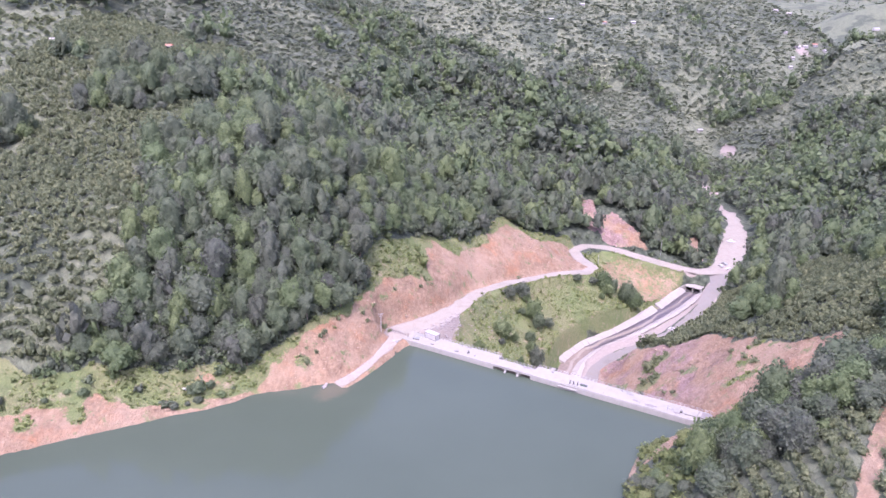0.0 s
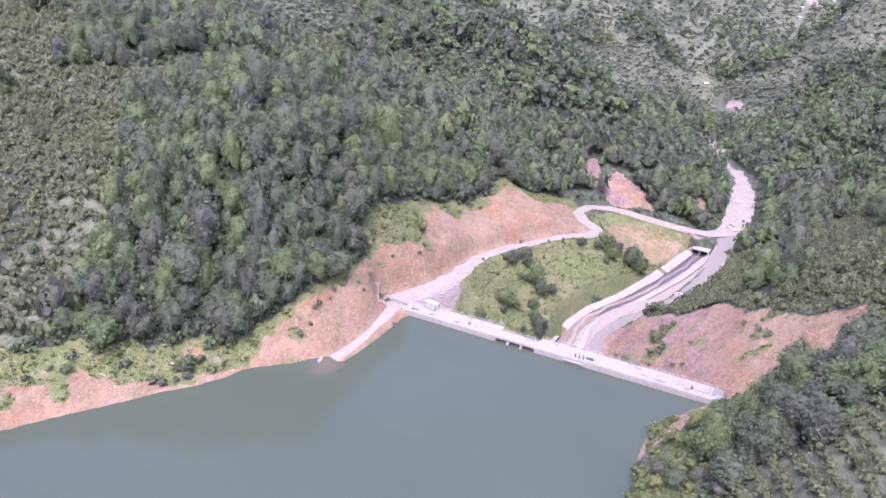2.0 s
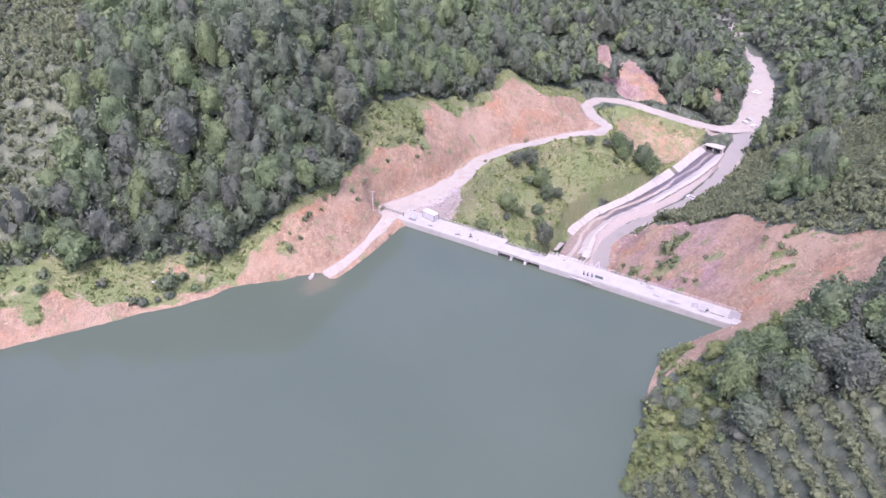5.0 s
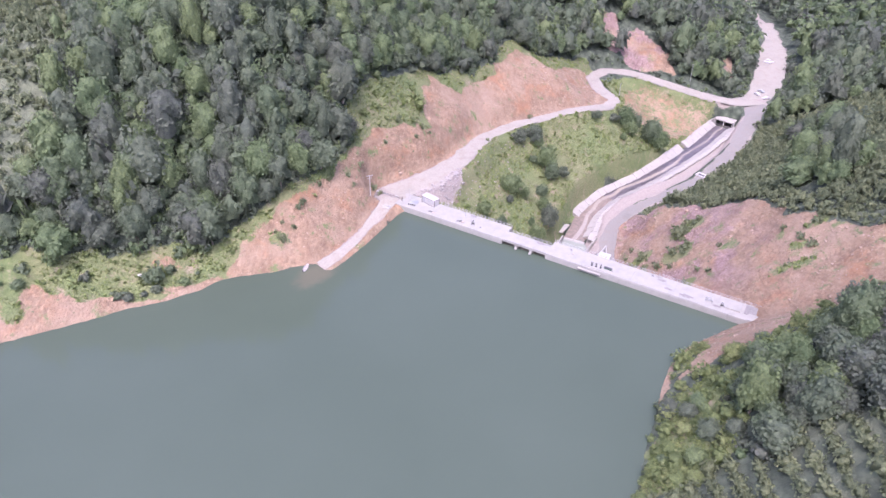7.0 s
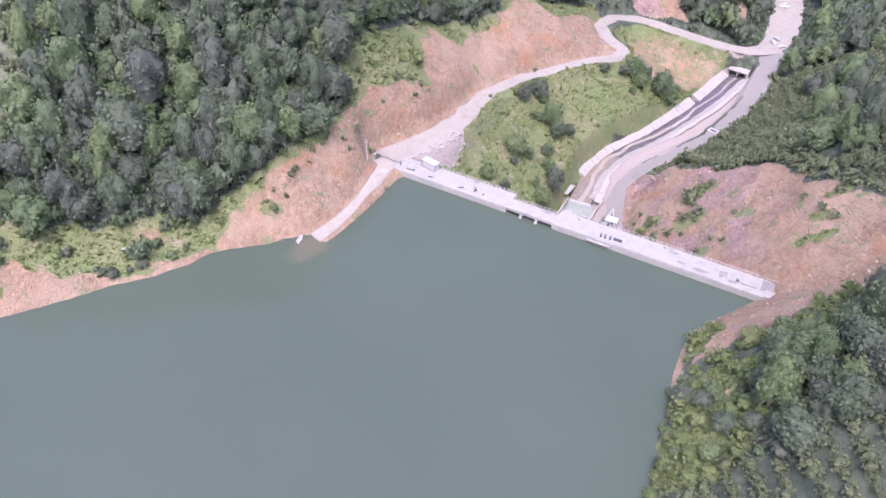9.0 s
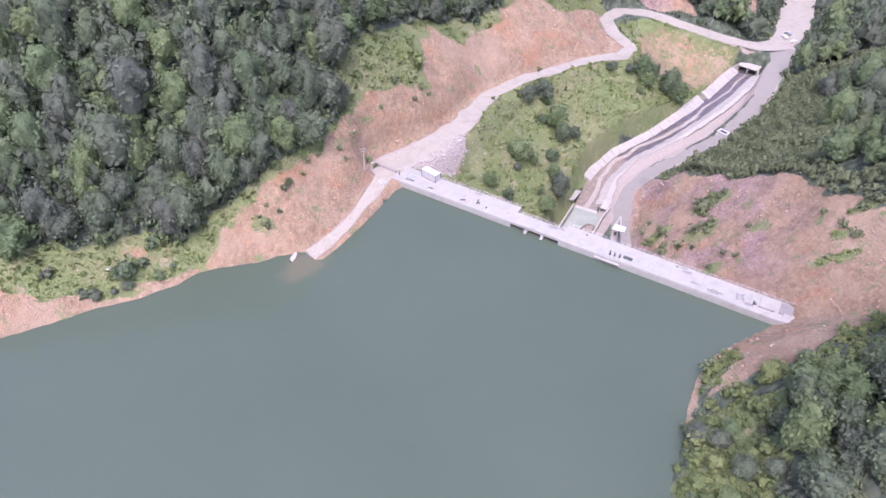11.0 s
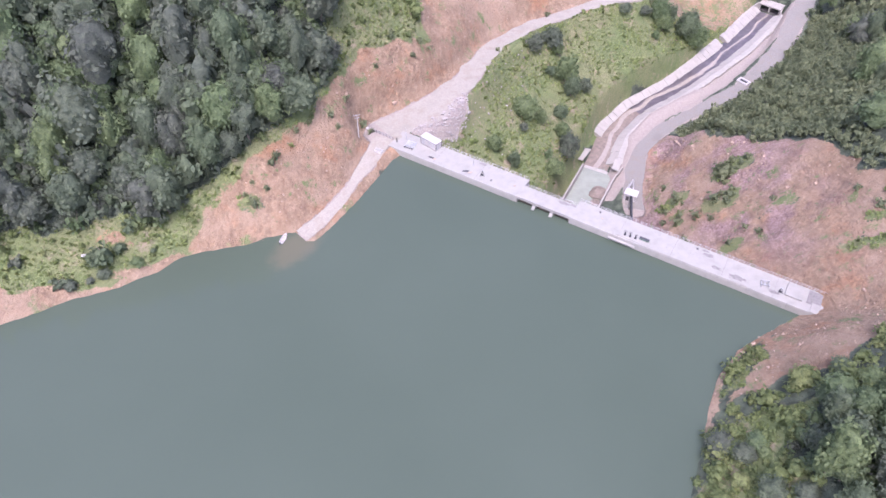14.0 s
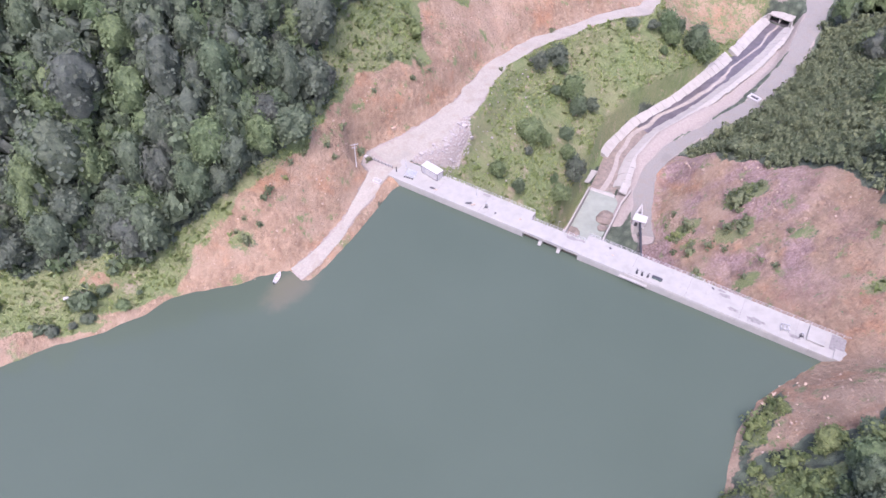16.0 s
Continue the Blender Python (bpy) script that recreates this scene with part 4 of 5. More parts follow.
steps = thing("channel_steps", pose(108, 388.6, -36.2, 0, 0, 44), "short flight of concrete steps into the channel", "steps")
for i in range(8):
    part("tread", box(bmesh.new(), (1.8, .45, .3), (0, .4 * i, .26 * i)), LINING, steps)

portal = thing("culvert", pose(149, 426.5, -36.3, 0, 0, -38.5), "pale concrete twin box culvert under the road", "culvert")
for x, w in ((-4.9, .7), (0, .6), (4.9, .7)):
    part("wall", box(bmesh.new(), (w, 9, 2.8), (x, 4.5, 0)), LINING, portal)
part("top_slab", box(bmesh.new(), (10.6, 9.3, .6), (0, 4.4, 2.8), bevel=.05), LINING, portal)
# added black sheet closes the bore and stands in for the darkness inside
part("back_wall", box(bmesh.new(), (10, .4, 2.8), (0, 8.8, 0)), RUBBER_AND_DARK, portal, "black sheet in place of the culvert's unlit depth")
part("floor_slab", box(bmesh.new(), (9.6, 9, .12), (0, 4.5, 0)), WET_BED, portal)
for sx in (-1, 1):
    bm = bmesh.new()
    a, b = Vector((sx * 5.2, 0, 0)), Vector((sx * 7.4, -5.5, 0))
    vs = [bm.verts.new(p) for p in (a, b, b + Vector((0, 0, 2.0)), a + Vector((0, 0, 3.5)))]
    vt = [bm.verts.new(v.co + Vector((sx * .5, 0, 0))) for v in vs]
    bm.faces.new(vs), bm.faces.new(vt[::-1])
    for i in range(4):
        bm.faces.new([vs[i], vt[i], vt[(i + 1) % 4], vs[(i + 1) % 4]])
    bmesh.ops.recalc_face_normals(bm, faces=bm.faces[:])
    part("wing_wall", bm, LINING, portal)

shed = thing("valve_house", on_ground(61, 293.5, -25, -.2), "white concrete valve house with an open stair frame", "valve house")
part("body", box(bmesh.new(), (4.2, 3.2, 2.8), bevel=.04), WHITE, shed)
part("roof", box(bmesh.new(), (4.6, 3.6, .25), (0, 0, 2.8), bevel=.04), WHITE, shed)
part("door", box(bmesh.new(), (1.0, .08, 2.0), (-.8, -1.6, .1)), DARK, shed, "dark doorway")
bm = bmesh.new()
for a, b in (((-2.1, 1.7, 0), (-1.2, 6.2, 3.6)), ((.6, 1.7, 0), (-1.2, 6.2, 3.6)), ((-1.2, 6.2, 3.6), (-1.2, 6.2, -1)), ((-2.1, 1.7, 2.8), (-1.2, 6.2, 3.6))):
    rod(bm, a, b, .22, .22, 4)
part("stair_frame", bm, WHITE, shed)
pipe = thing("outlet_pipe", Matrix(), "dark steel outlet pipe from the dam to the valve house", "pipe")
part("barrel", rod(bmesh.new(), (60.6, 291.5, -32.0), (57.5, 272, -31.5), .45, .45, 12), DARK, pipe)
for f in (.2, .5, .8):
    x, y = 60.6 - 3.1 * f, 291.5 - 19.5 * f
    part("saddle", box(bmesh.new(), (1.2, .5, 3), (x, y, -35)), CONCRETE, pipe)
ring = thing("shaft_ring", on_ground(120, 365, -48, .1), "white concrete shaft ring on the gravel", "shaft ring")
for x, y, w, d in ((-2.1, 0, .7, 3.2), (2.1, 0, .7, 3.2), (0, -1.25, 3.5, .7), (0, 1.25, 3.5, .7)):
    part("beam", box(bmesh.new(), (w, d, .7), (x, y, -.2), bevel=.04), WHITE, ring)
# no hole is dug: a flat black sheet stands in for its shade
part("pit", box(bmesh.new(), (3.4, 1.8, .06), (0, 0, 0)), RUBBER_AND_DARK, ring, "flat black sheet for the shaded hole in the ring")

# ---- boat ----
boat = thing("boat", pose(-48.3, 238.8, -.12, 0, 0, -14), "small white rowing boat moored by the shore", "boat")
bm = bmesh.new()
secs = []
for y, w, h0, h1 in ((-2.0, .55, .05, .55), (-1.0, .8, 0, .5), (.3, .85, 0, .52), (1.4, .6, .06, .62), (2.2, .08, .25, .8)):
    secs.append([bm.verts.new(p) for p in ((-w, y, h1), (-w * .75, y, h0 + .05), (0, y, h0 - .05), (w * .75, y, h0 + .05), (w, y, h1), (w * .86, y, h1), (w * .62, y, h0 + .14), (-w * .62, y, h0 + .14), (-w * .86, y, h1))])
for a, b in zip(secs[:-1], secs[1:]):
    for i in range(9):
        j = (i + 1) % 9
        bm.faces.new([a[i], b[i], b[j], a[j]])
bm.faces.new(secs[0]), bm.faces.new(secs[-1][::-1])
bmesh.ops.recalc_face_normals(bm, faces=bm.faces[:])
bmesh.ops.scale(bm, vec=(.85, .9, .9), verts=bm.verts[:])
part("hull", bm, WHITE, boat)
for y in (-1.0, .3, 1.1):
    part("thwart", box(bmesh.new(), (1.25 if y < 1 else .9, .26, .05), (0, y, .36)), WOOD, boat, "wooden thwart")
part("motor", box(bmesh.new(), (.3, .35, .7), (0, -2.15, .3), bevel=.06), DARK, boat, "dark outboard motor")

# ---- parked cars ----
def car(x, y, turn, paint, label):
    c = thing("car", on_ground(x, y, turn, .12), label, "car", "cars parked by the road")
    bm = bmesh.new()
    prof = [(-2.1, .35), (-2.15, .75), (-1.95, .95), (-1.5, 1.0), (-1.0, 1.45), (.55, 1.48), (1.15, 1.0), (1.95, .85), (2.15, .6), (2.1, .35)]
    ra, rb = [bm.verts.new((-.86 if z < 1.1 else -.66, y_, z)) for y_, z in prof], [bm.verts.new((.86 if z < 1.1 else .66, y_, z)) for y_, z in prof]
    bm.faces.new(ra), bm.faces.new(rb[::-1])
    for i in range(len(prof)):
        j = (i + 1) % len(prof)
        bm.faces.new([ra[i], rb[i], rb[j], ra[j]])
    bmesh.ops.recalc_face_normals(bm, faces=bm.faces[:])
    part("body", bm, paint, c)
    part("windscreen", box(bmesh.new(), (1.3, .05, .72), (0, .98, .95), tilt=(52, 0)), GLASS, c)
    part("rear_window", box(bmesh.new(), (1.3, .05, .6), (0, -1.34, .98), tilt=(-48, 0)), GLASS, c)
    for sx in (-1, 1):
        part("side_window", box(bmesh.new(), (.04, 1.6, .34), (sx * .77, -.2, 1.05), tilt=(0, -24 * sx)), GLASS, c)
        for y_ in (-1.35, 1.35):
            w = part("wheel", rod(bmesh.new(), (sx * .72, y_, .2), (sx * .9, y_, .2), .32, .32, 12), RUBBER_AND_DARK, c)
            part("rim", rod(bmesh.new(), (sx * .9, y_, .2), (sx * .915, y_, .2), .19, .19, 10), STEEL, w)
        part("headlight", box(bmesh.new(), (.35, .08, .16), (sx * .6, 2.1, .62)), WHITE, c)
    return c


car(174, 451, 15, WHITE, "white car parked beside the gravel road")
car(177, 445, 100, WHITE, "white car parked at the road junction")
car(179, 439, 70, STEEL, "silver car parked at the road junction")
car(178, 456, 25, STEEL, "silver car parked beside the gravel road")
blocks = thing("slab_stack", on_ground(201, 508, 30), "white stacked concrete slabs on the gravel ground", "slabs")
for i, (x, y, h) in enumerate(((0, 0, .0), (3.2, .4, .0), (.4, 3.0, .0), (.2, .1, .5), (4.4, 4.2, 0))):
    part("slab", box(bmesh.new(), (2.8, 2.2, .5), (x, y, h), 6 * i, .04), WHITE, blocks)

# ---- far houses ----
def house(x, y, turn, w, d, h, label, roof_mat=None, lift=0.0):
    ob = thing("house", on_ground(x, y, turn, -.8 + lift), label, "house", "houses on the hills")
    part("walls", box(bmesh.new(), (w, d, h + .8)), WHITE, ob)
    bm = prism(bmesh.new(), [(-d / 2 - .5, h + .7), (0, h + .8 + d * .28), (d / 2 + .5, h + .7)], -w / 2 - .5, w / 2 + .5)
    part("roof", bm, roof_mat or ROOF, ob, "low pitched roof")
    for f in range(max(1, int(h / 3))):
        for k in (-.3, 0, .3):
            part("window", box(bmesh.new(), (1.1, .1, 1.2), (k * w, -d / 2, 1.8 + 3 * f)), GLASS, ob)
    return ob


for x, y, t, w, d, h, pale in ((-238, 437, 20, 8, 5, 3, 1), (-182, 466, -10, 6, 5, 3, 0), (627, 1412, 30, 12, 9, 6, 1), (652, 1440, 10, 14, 9, 6, 1), (684, 1470, -20, 14, 10, 7, 0), (700, 1462, 40, 11, 9, 6, 1),
                               (590, 1345, 15, 10, 8, 6, 1), (565, 1290, 5, 9, 8, 6, 1), (623, 1468, 60, 13, 9, 7, 1), (645, 1585, 25, 16, 10, 8, 1), (680, 1600, -15, 14, 10, 7, 1),
                               (381, 944, 20, 9, 7, 5, 1), (1291, 2391, 10, 30, 14, 9, 1), (1330, 2372, 30, 26, 14, 9, 1), (281, 1247, 0, 11, 8, 5, 1), (142, 1209, 30, 12, 8, 5, 1), (231, 1227, 50, 10, 8, 5, 0), (205, 1305, 15, 12, 9, 6, 1), (326, 990, 30, 12, 8, 5, 1)):
    house(x, y, t, w * .62, d * .62, max(h * .6, 3), "white rendered house on the hillside" if pale else "white house with a clay tile roof on the hillside", WHITE if pale else ROOF)

# ---- broken rock by the dam and along the cuts ----
def stones(name, places, sizes, material, label, category):
    rng = np.random.default_rng(11)
    ball, patch = box_ball(1)
    vs, fs = [], []
    for i, ((x, y, z), r) in enumerate(zip(places, sizes)):
        wob = 1 + rng.uniform(-.3, .3, (8, 1))
        corner = np.round(ball * 3 ** .5)
        key = ((corner[:, 0] > 0) * 4 + (corner[:, 1] > 0) * 2 + (corner[:, 2] > 0)).astype(int)
        shape = ball * wob[key] * r * (1.0, rng.uniform(.6, 1), rng.uniform(.4, .75))
        a = rng.uniform(0, 6.28)
        c, s = math.cos(a), math.sin(a)
        vs.append(np.stack([shape[:, 0] * c - shape[:, 1] * s + x, shape[:, 0] * s + shape[:, 1] * c + y, shape[:, 2] + z], -1))
        fs.append(patch + i * len(ball))
    return tagged(from_arrays(name, np.concatenate(vs), np.concatenate(fs), material), label, category, kind="stuff")

# ---- woods ----
def crown_mesh(rng, lobes, leaves, size, wide=1.0, tall=1.2, core=0, low=.35, loose=.35):
    """A crown one unit wide: foliage lobes grown together, a lumpy leafy body with sprays all over it."""
    a = np.arange(lobes) * 2.4 + rng.uniform(-.4, .4, lobes)
    h = (np.arange(lobes) + .5) / lobes
    out = .30 * wide * np.sin(np.pi * (.18 + .72 * h)) * rng.uniform(.75, 1.15, lobes)
    centres = np.stack([out * np.cos(a), out * np.sin(a), low + tall * .78 * h], -1)
    radius = rng.uniform(.19, .28, lobes) * (1.15 - .35 * h)
    middle = np.array([0, 0, low + tall * .36])

    def surface(d):
        """Outermost lobe met along each direction from the middle, and the way that it faces."""
        c = centres - middle
        along = d @ c.T
        gap = radius ** 2 - ((c ** 2).sum(1) - along ** 2)
        reach = np.where(gap > 0, along + np.sqrt(np.maximum(gap, 0)), .16)
        best = reach.argmax(1)
        p = middle + d * np.maximum(reach.max(1), .16)[:, None]
        face = p - centres[best]
        return p, face / (np.linalg.norm(face, axis=1)[:, None] + 1e-6)

    vs, fs, base = [], [], 0
    if core:
        ball, patch = box_ball(core)
        ball, back = np.unique(ball.round(4), axis=0, return_inverse=True)
        patch = back.reshape(-1)[patch]
        patch = patch[ball[patch][:, :, 2].mean(1) > -.6]
        p, face = surface(ball)
        vs.append(middle + (p - middle) * .83)
        fs.append(patch)
        base = len(ball)
    d = rng.standard_normal((leaves, 3))
    d[:, 2] = np.abs(d[:, 2]) * 1.1 - .45
    d /= np.linalg.norm(d, axis=1)[:, None]
    p, face = surface(d)
    p = middle + (p - middle) * rng.uniform(.82, 1.1, (leaves, 1))
    nrm = face + loose * rng.standard_normal((leaves, 3)) + (0, 0, .4)
    nrm /= np.linalg.norm(nrm, axis=1)[:, None]
    side = np.cross(nrm, rng.standard_normal((leaves, 3)))
    side /= np.linalg.norm(side, axis=1)[:, None]
    other = np.cross(nrm, side)
    s = size * rng.uniform(.6, 1.3, (leaves, 1))
    droop = nrm * s * -.25
    corners = np.stack([p - side * s + droop, p - other * s * .7, p + side * s + droop, p + other * s * .7], 1)
    vs.append(corners.reshape(-1, 3))
    fs.append(np.arange(leaves * 4).reshape(-1, 4) + base)
    return np.concatenate(vs), np.concatenate(fs)


def plant_all(name, kinds, places, material, rng, label, category):
    """One mesh of many plants: places are rows of x, y, z, width, height factor."""
    vs, fs, tint, base = [], [], [], 0
    pick = rng.integers(0, len(kinds), len(places))
    for i, (v, f) in enumerate(kinds):
        rows = places[pick == i]
        if not len(rows):
            continue
        a = rng.uniform(0, 2 * np.pi, len(rows))
        c, s = np.cos(a)[:, None], np.sin(a)[:, None]
        w, h = rows[:, 3:4], rows[:, 3:4] * rows[:, 4:5]
        x = (v[:, 0] * c - v[:, 1] * s) * w + rows[:, 0:1]
        y = (v[:, 0] * s + v[:, 1] * c) * w + rows[:, 1:2]
        z = v[:, 2] * h + rows[:, 2:3]
        vs.append(np.stack([x, y, z], -1).reshape(-1, 3))
        fs.append((f[None] + (np.arange(len(rows)) * len(v))[:, None, None]).reshape(-1, 4) + base)
        tone = np.clip(.5 + .28 * wave(rows[:, 0], rows[:, 1], 22, 51) + rng.normal(0, .26, len(rows)), 0, .999)
        tint.append(np.repeat(tone, len(v)))
        base += len(rows) * len(v)
    ob = from_arrays(name, np.concatenate(vs), np.concatenate(fs), material, None, [("tint", "FLOAT", np.concatenate(tint))], True)
    return tagged(ob, label, category, kind="stuff")


def scatter(rng, x0, x1, y0, y1, step):
    """Jittered grid of places."""
    gx, gy = np.meshgrid(np.arange(x0, x1, step), np.arange(y0, y1, step))
    gx = (gx + (np.arange(gx.shape[0]) % 2)[:, None] * step / 2).ravel()
    gy = gy.ravel()
    return gx + rng.uniform(-.38, .38, gx.size) * step, gy + rng.uniform(-.38, .38, gx.size) * step


def dam_clear(x, y):
    s, q = (x + 21) * .869 - (y - 275.4) * .4948, (x + 21) * .4948 + (y - 275.4) * .869
    return (s > -6) & (s < 130) & (q > -4) & (q < 46)


rng = np.random.default_rng(7)
TREES = [crown_mesh(rng, int(rng.integers(9, 14)), 390, .045, 1.0, rng.uniform(.85, 1.25), 4, .2) for _ in range(10)]
TREES_NEAR = [crown_mesh(rng, int(rng.integers(10, 14)), 700, .050, 1.0, rng.uniform(.85, 1.2), 5, .18, .7) for _ in range(6)]
TREES_FINE = [crown_mesh(rng, int(rng.integers(9, 13)), 520, .042, 1.0, rng.uniform(.8, 1.2), 5, .18) for _ in range(7)]
SHRUBS_FINE = [crown_mesh(rng, 6, 62, .095, 1.15, .55, 1, .16, .8) for _ in range(6)]
TREES_UPPER = [crown_mesh(rng, 7, 95, .090, 1.0, 1.2, 2, .2) for _ in range(6)]
TREES_MID = [crown_mesh(rng, 6, 28, .15, 1.0, 1.2, 1) for _ in range(6)]
TREES_FAR = [crown_mesh(rng, 2, 10, .21, 1.2, .6, 0, .1) for _ in range(5)]
SHRUBS = [crown_mesh(rng, 5, 36, .13, 1.15, .55, 1, .16, .6) for _ in range(6)]
SHRUBS_FAR = [crown_mesh(rng, 3, 12, .21, 1.6, .6, 0, .1) for _ in range(5)]


def wooded(x, y):
    """Where trees stand, where shrubs do, and where low bushes do."""
    red, gravel, lush, hazel, dl, dr = cover(x, y)
    land = np.maximum(dl, dr)
    open_ = (red < .3) & (gravel < .05) & ((land > np.where((x > 20) & (y < 185), .3, 1.5)) | (y > 450) | ((x + 21) * .4948 + (y - 275.4) * .869 > 12) & (x > 66)) & ~dam_clear(x, y)
    d, r = polyline(x, y, CHANNEL)
    open_ &= d > 14
    d, r = polyline(x, y, GRAVEL_ROAD)
    open_ &= d > 4.6
    d, r = polyline(x, y, DAM_ROAD)
    road_side = d < r[..., 1] + 5
    clump = (inside(x, y, CLUMP_LEFT) > 0) | (wave(x, y, 34, 61) > .66) & (x < 0) | (wave(x, y, 26, 64) > .6) & (x > 110)
    near_red = (inside(x, y, RED_RIGHT) > np.where((y < 240) & (x > 60), -11, -6)) | (x > 20) & (y < 205) & (y > 150) & (dr < 12)
    clump &= ~near_red
    for patch in PATCHES:
        d, r = polyline(x, y, patch)
        road_side = road_side | (d < r[..., 1] + 7)
    far_open = (y > 690 + .32 * np.abs(x) + 70 * wave(x, y, 90, 69)) & (wave(x, y, 130, 62) + .6 * wave(x, y, 45, 63) > -.55)
    for cx, cy, r in FAR_WOODS:
        far_open &= np.hypot(x - cx, y - cy) > r * (1 + .5 * wave(x, y, 16, 60))
    d, r = polyline(x, y, CREST_BELT)
    far_open &= d > r[..., 1] + 4 * wave(x, y, 20, 58)
    shrubby = (hazel > 0) & ~clump | far_open
    bowl = (inside(x, y, BOWL) > -5) & (lush > .2)
    green = (lush > .45) & ~bowl
    d, r = polyline(x, y, CHANNEL)
    road_side = road_side | (d < 20)
    d, r = polyline(x, y, GRAVEL_ROAD)
    road_side = road_side | (d < 9)
    return open_ & ~shrubby & ~bowl & ~green & ~near_red & ~road_side, open_ & shrubby & ~bowl & ~green, open_ & green | open_ & near_red & ~shrubby, open_ & road_side & ~shrubby & ~bowl & ~green


def rows_of(rng, x, y, width, vary, tall):
    z = ground_height(x, y) - .3
    w = width * np.exp(rng.normal(0, vary, len(x)))
    return np.stack([x, y, z, w, tall * np.exp(rng.normal(0, .2, len(x)))], -1)


# single trees: a trunk with limbs under a leafy crown
def trunk_mesh(bm, rng):
    rod(bm, (0, 0, -.05), (.01, .01, .5), .035, .022, 7)
    for i in range(4):
        a = i * 1.7 + rng.uniform(-.3, .3)
        rod(bm, (.005, .005, .26 + .06 * i), (.2 * math.cos(a), .2 * math.sin(a), .52 + .09 * i), .014, .006, 5)
    return bm


def tree_kinds(name, meshes, leaf, label, category):
    made = []
    for v, f in meshes:
        t = thing(name, Matrix(), label, category)
        part("trunk", trunk_mesh(bmesh.new(), rng), BARK, t)
        c = from_arrays("crown", v, f, leaf, t, [("tint", "FLOAT", np.zeros(len(v)))], True)
        made.append(t)
    return made


def plant_each(kinds, rows, group):
    used = set()
    for x, y, z, w, h in rows:
        i = int(rng.integers(0, len(kinds)))
        m = pose(x, y, z, 0, 0, rng.uniform(0, 360))
        if i in used:
            o = copy_thing(kinds[i], m)
        else:
            o = kinds[i]
            o.matrix_basis = m
            used.add(i)
        o.scale = (w, w, w * h)
        o["group"] = group
    for i, o in enumerate(kinds):
        if i not in used:
            for c in list(o.children_recursive):
                bpy.data.objects.remove(c)
            bpy.data.objects.remove(o)


def spots(pairs, width, vary, tall):
    p = np.array(pairs, float)
    return rows_of(rng, p[:, 0], p[:, 1], width, vary, tall)


x, y = scatter(rng, -243, 238, 95, 520, 5.7)
tree, shrub, green, brush = wooded(x, y)
rows = rows_of(rng, x[tree], y[tree], 8.8, .24, 1.15)
bank = (rows[:, 0] > 38) & (rows[:, 0] < 130) & (rows[:, 1] < 205)
edge, _ = polyline(rows[:, 0], rows[:, 1], [(*p, 0) for p in SHORE_GREEN[1:7] + RED_LEFT[1:17]])
single = (edge < 12) & ~bank
plant_each(tree_kinds("tree", TREES_FINE, LEAF, "broad-leaved tree with a dense green crown at the forest edge", "tree"), rows[single][:260], "trees at the forest edge")
near = ~single & ~bank & (rows[:, 1] < 400)
plant_all("forest", TREES, rows[near], LEAF, rng, "dense mixed broadleaf forest on the slopes", "forest")
plant_all("upper_forest", TREES_UPPER, rows[~single & ~bank & ~near], LEAF, rng, "mixed forest on the higher slopes", "forest")
x, y = scatter(rng, -128, -56, 248, 305, 5.2)
tree, shrub, green, brush = wooded(x, y)
plant_all("forest", TREES_UPPER, rows_of(rng, x[tree], y[tree], 6.6, .2, 1.25), LEAF, rng, "younger broadleaf trees crowding the steepest slope", "forest")
x, y = scatter(rng, 46, 122, 138, 205, 4.9)
tree, shrub, green, brush = wooded(x, y)
plant_each(tree_kinds("tree", TREES_NEAR, LEAF, "large broad-leaved tree with a full green crown above the bank", "tree"), rows_of(rng, x[tree], y[tree], 7.6, .2, 1.0), "trees above the bank")
x, y = scatter(rng, -160, 60, 205, 430, 2.6)
tree, shrub, green, brush = wooded(x, y)
d, _ = polyline(x, y, [(*p, 0) for p in SHORE_GREEN[1:7] + RED_LEFT[1:18]])
keep = tree & (d < 22)
plant_all("undergrowth", SHRUBS, rows_of(rng, x[keep], y[keep], 4.0, .35, 1.6), LEAF, rng, "leafy undergrowth beneath the forest edge", "undergrowth")
THICKET = [crown_mesh(rng, 4, 20, .16, 1.1, .8, 1, .05, .6) for _ in range(5)]
x, y = scatter(rng, -165, 40, 205, 400, 3.9)
tree, shrub, green, brush = wooded(x, y)
plant_all("undergrowth", THICKET, rows_of(rng, x[tree], y[tree], 5.0, .3, .95), LEAF, rng, "leafy young trees filling the gaps in the forest", "undergrowth")
x, y = scatter(rng, -90, 240, 220, 520, 2.7)
tree, shrub, green, brush = wooded(x, y)
d, r = polyline(x, y, GRAVEL_ROAD)
dd, _ = polyline(x, y, DAM_ROAD)
keep = brush & (dd > 6) & (d > 6) & (rng.random(len(x)) < .8)
plant_all("roadside_bushes", SHRUBS, rows_of(rng, x[keep], y[keep], 2.6, .4, 1.0), LEAF, rng, "low bushes and young trees beside the roads", "bushes")
BOWL_TREES = [(28, 345), (35, 351), (37, 349), (34, 339), (40, 339), (42, 334), (48, 339), (23, 313), (22, 306), (29, 314), (37, 313), (11, 293), (18, 290), (31, 300), (39, 307), (33, 296), (82, 376), (99, 389), (103, 388), (92, 395), (37, 322), (68, 381), (78, 386), (85, 390), (99, 392), (106, 407), (87, 385)]
plant_each(tree_kinds("tree", TREES_NEAR, LEAF, "small dark green tree on the grassy slope below the dam", "tree"), spots(BOWL_TREES, 6.4, .28, .95), "trees on the grassy slope")
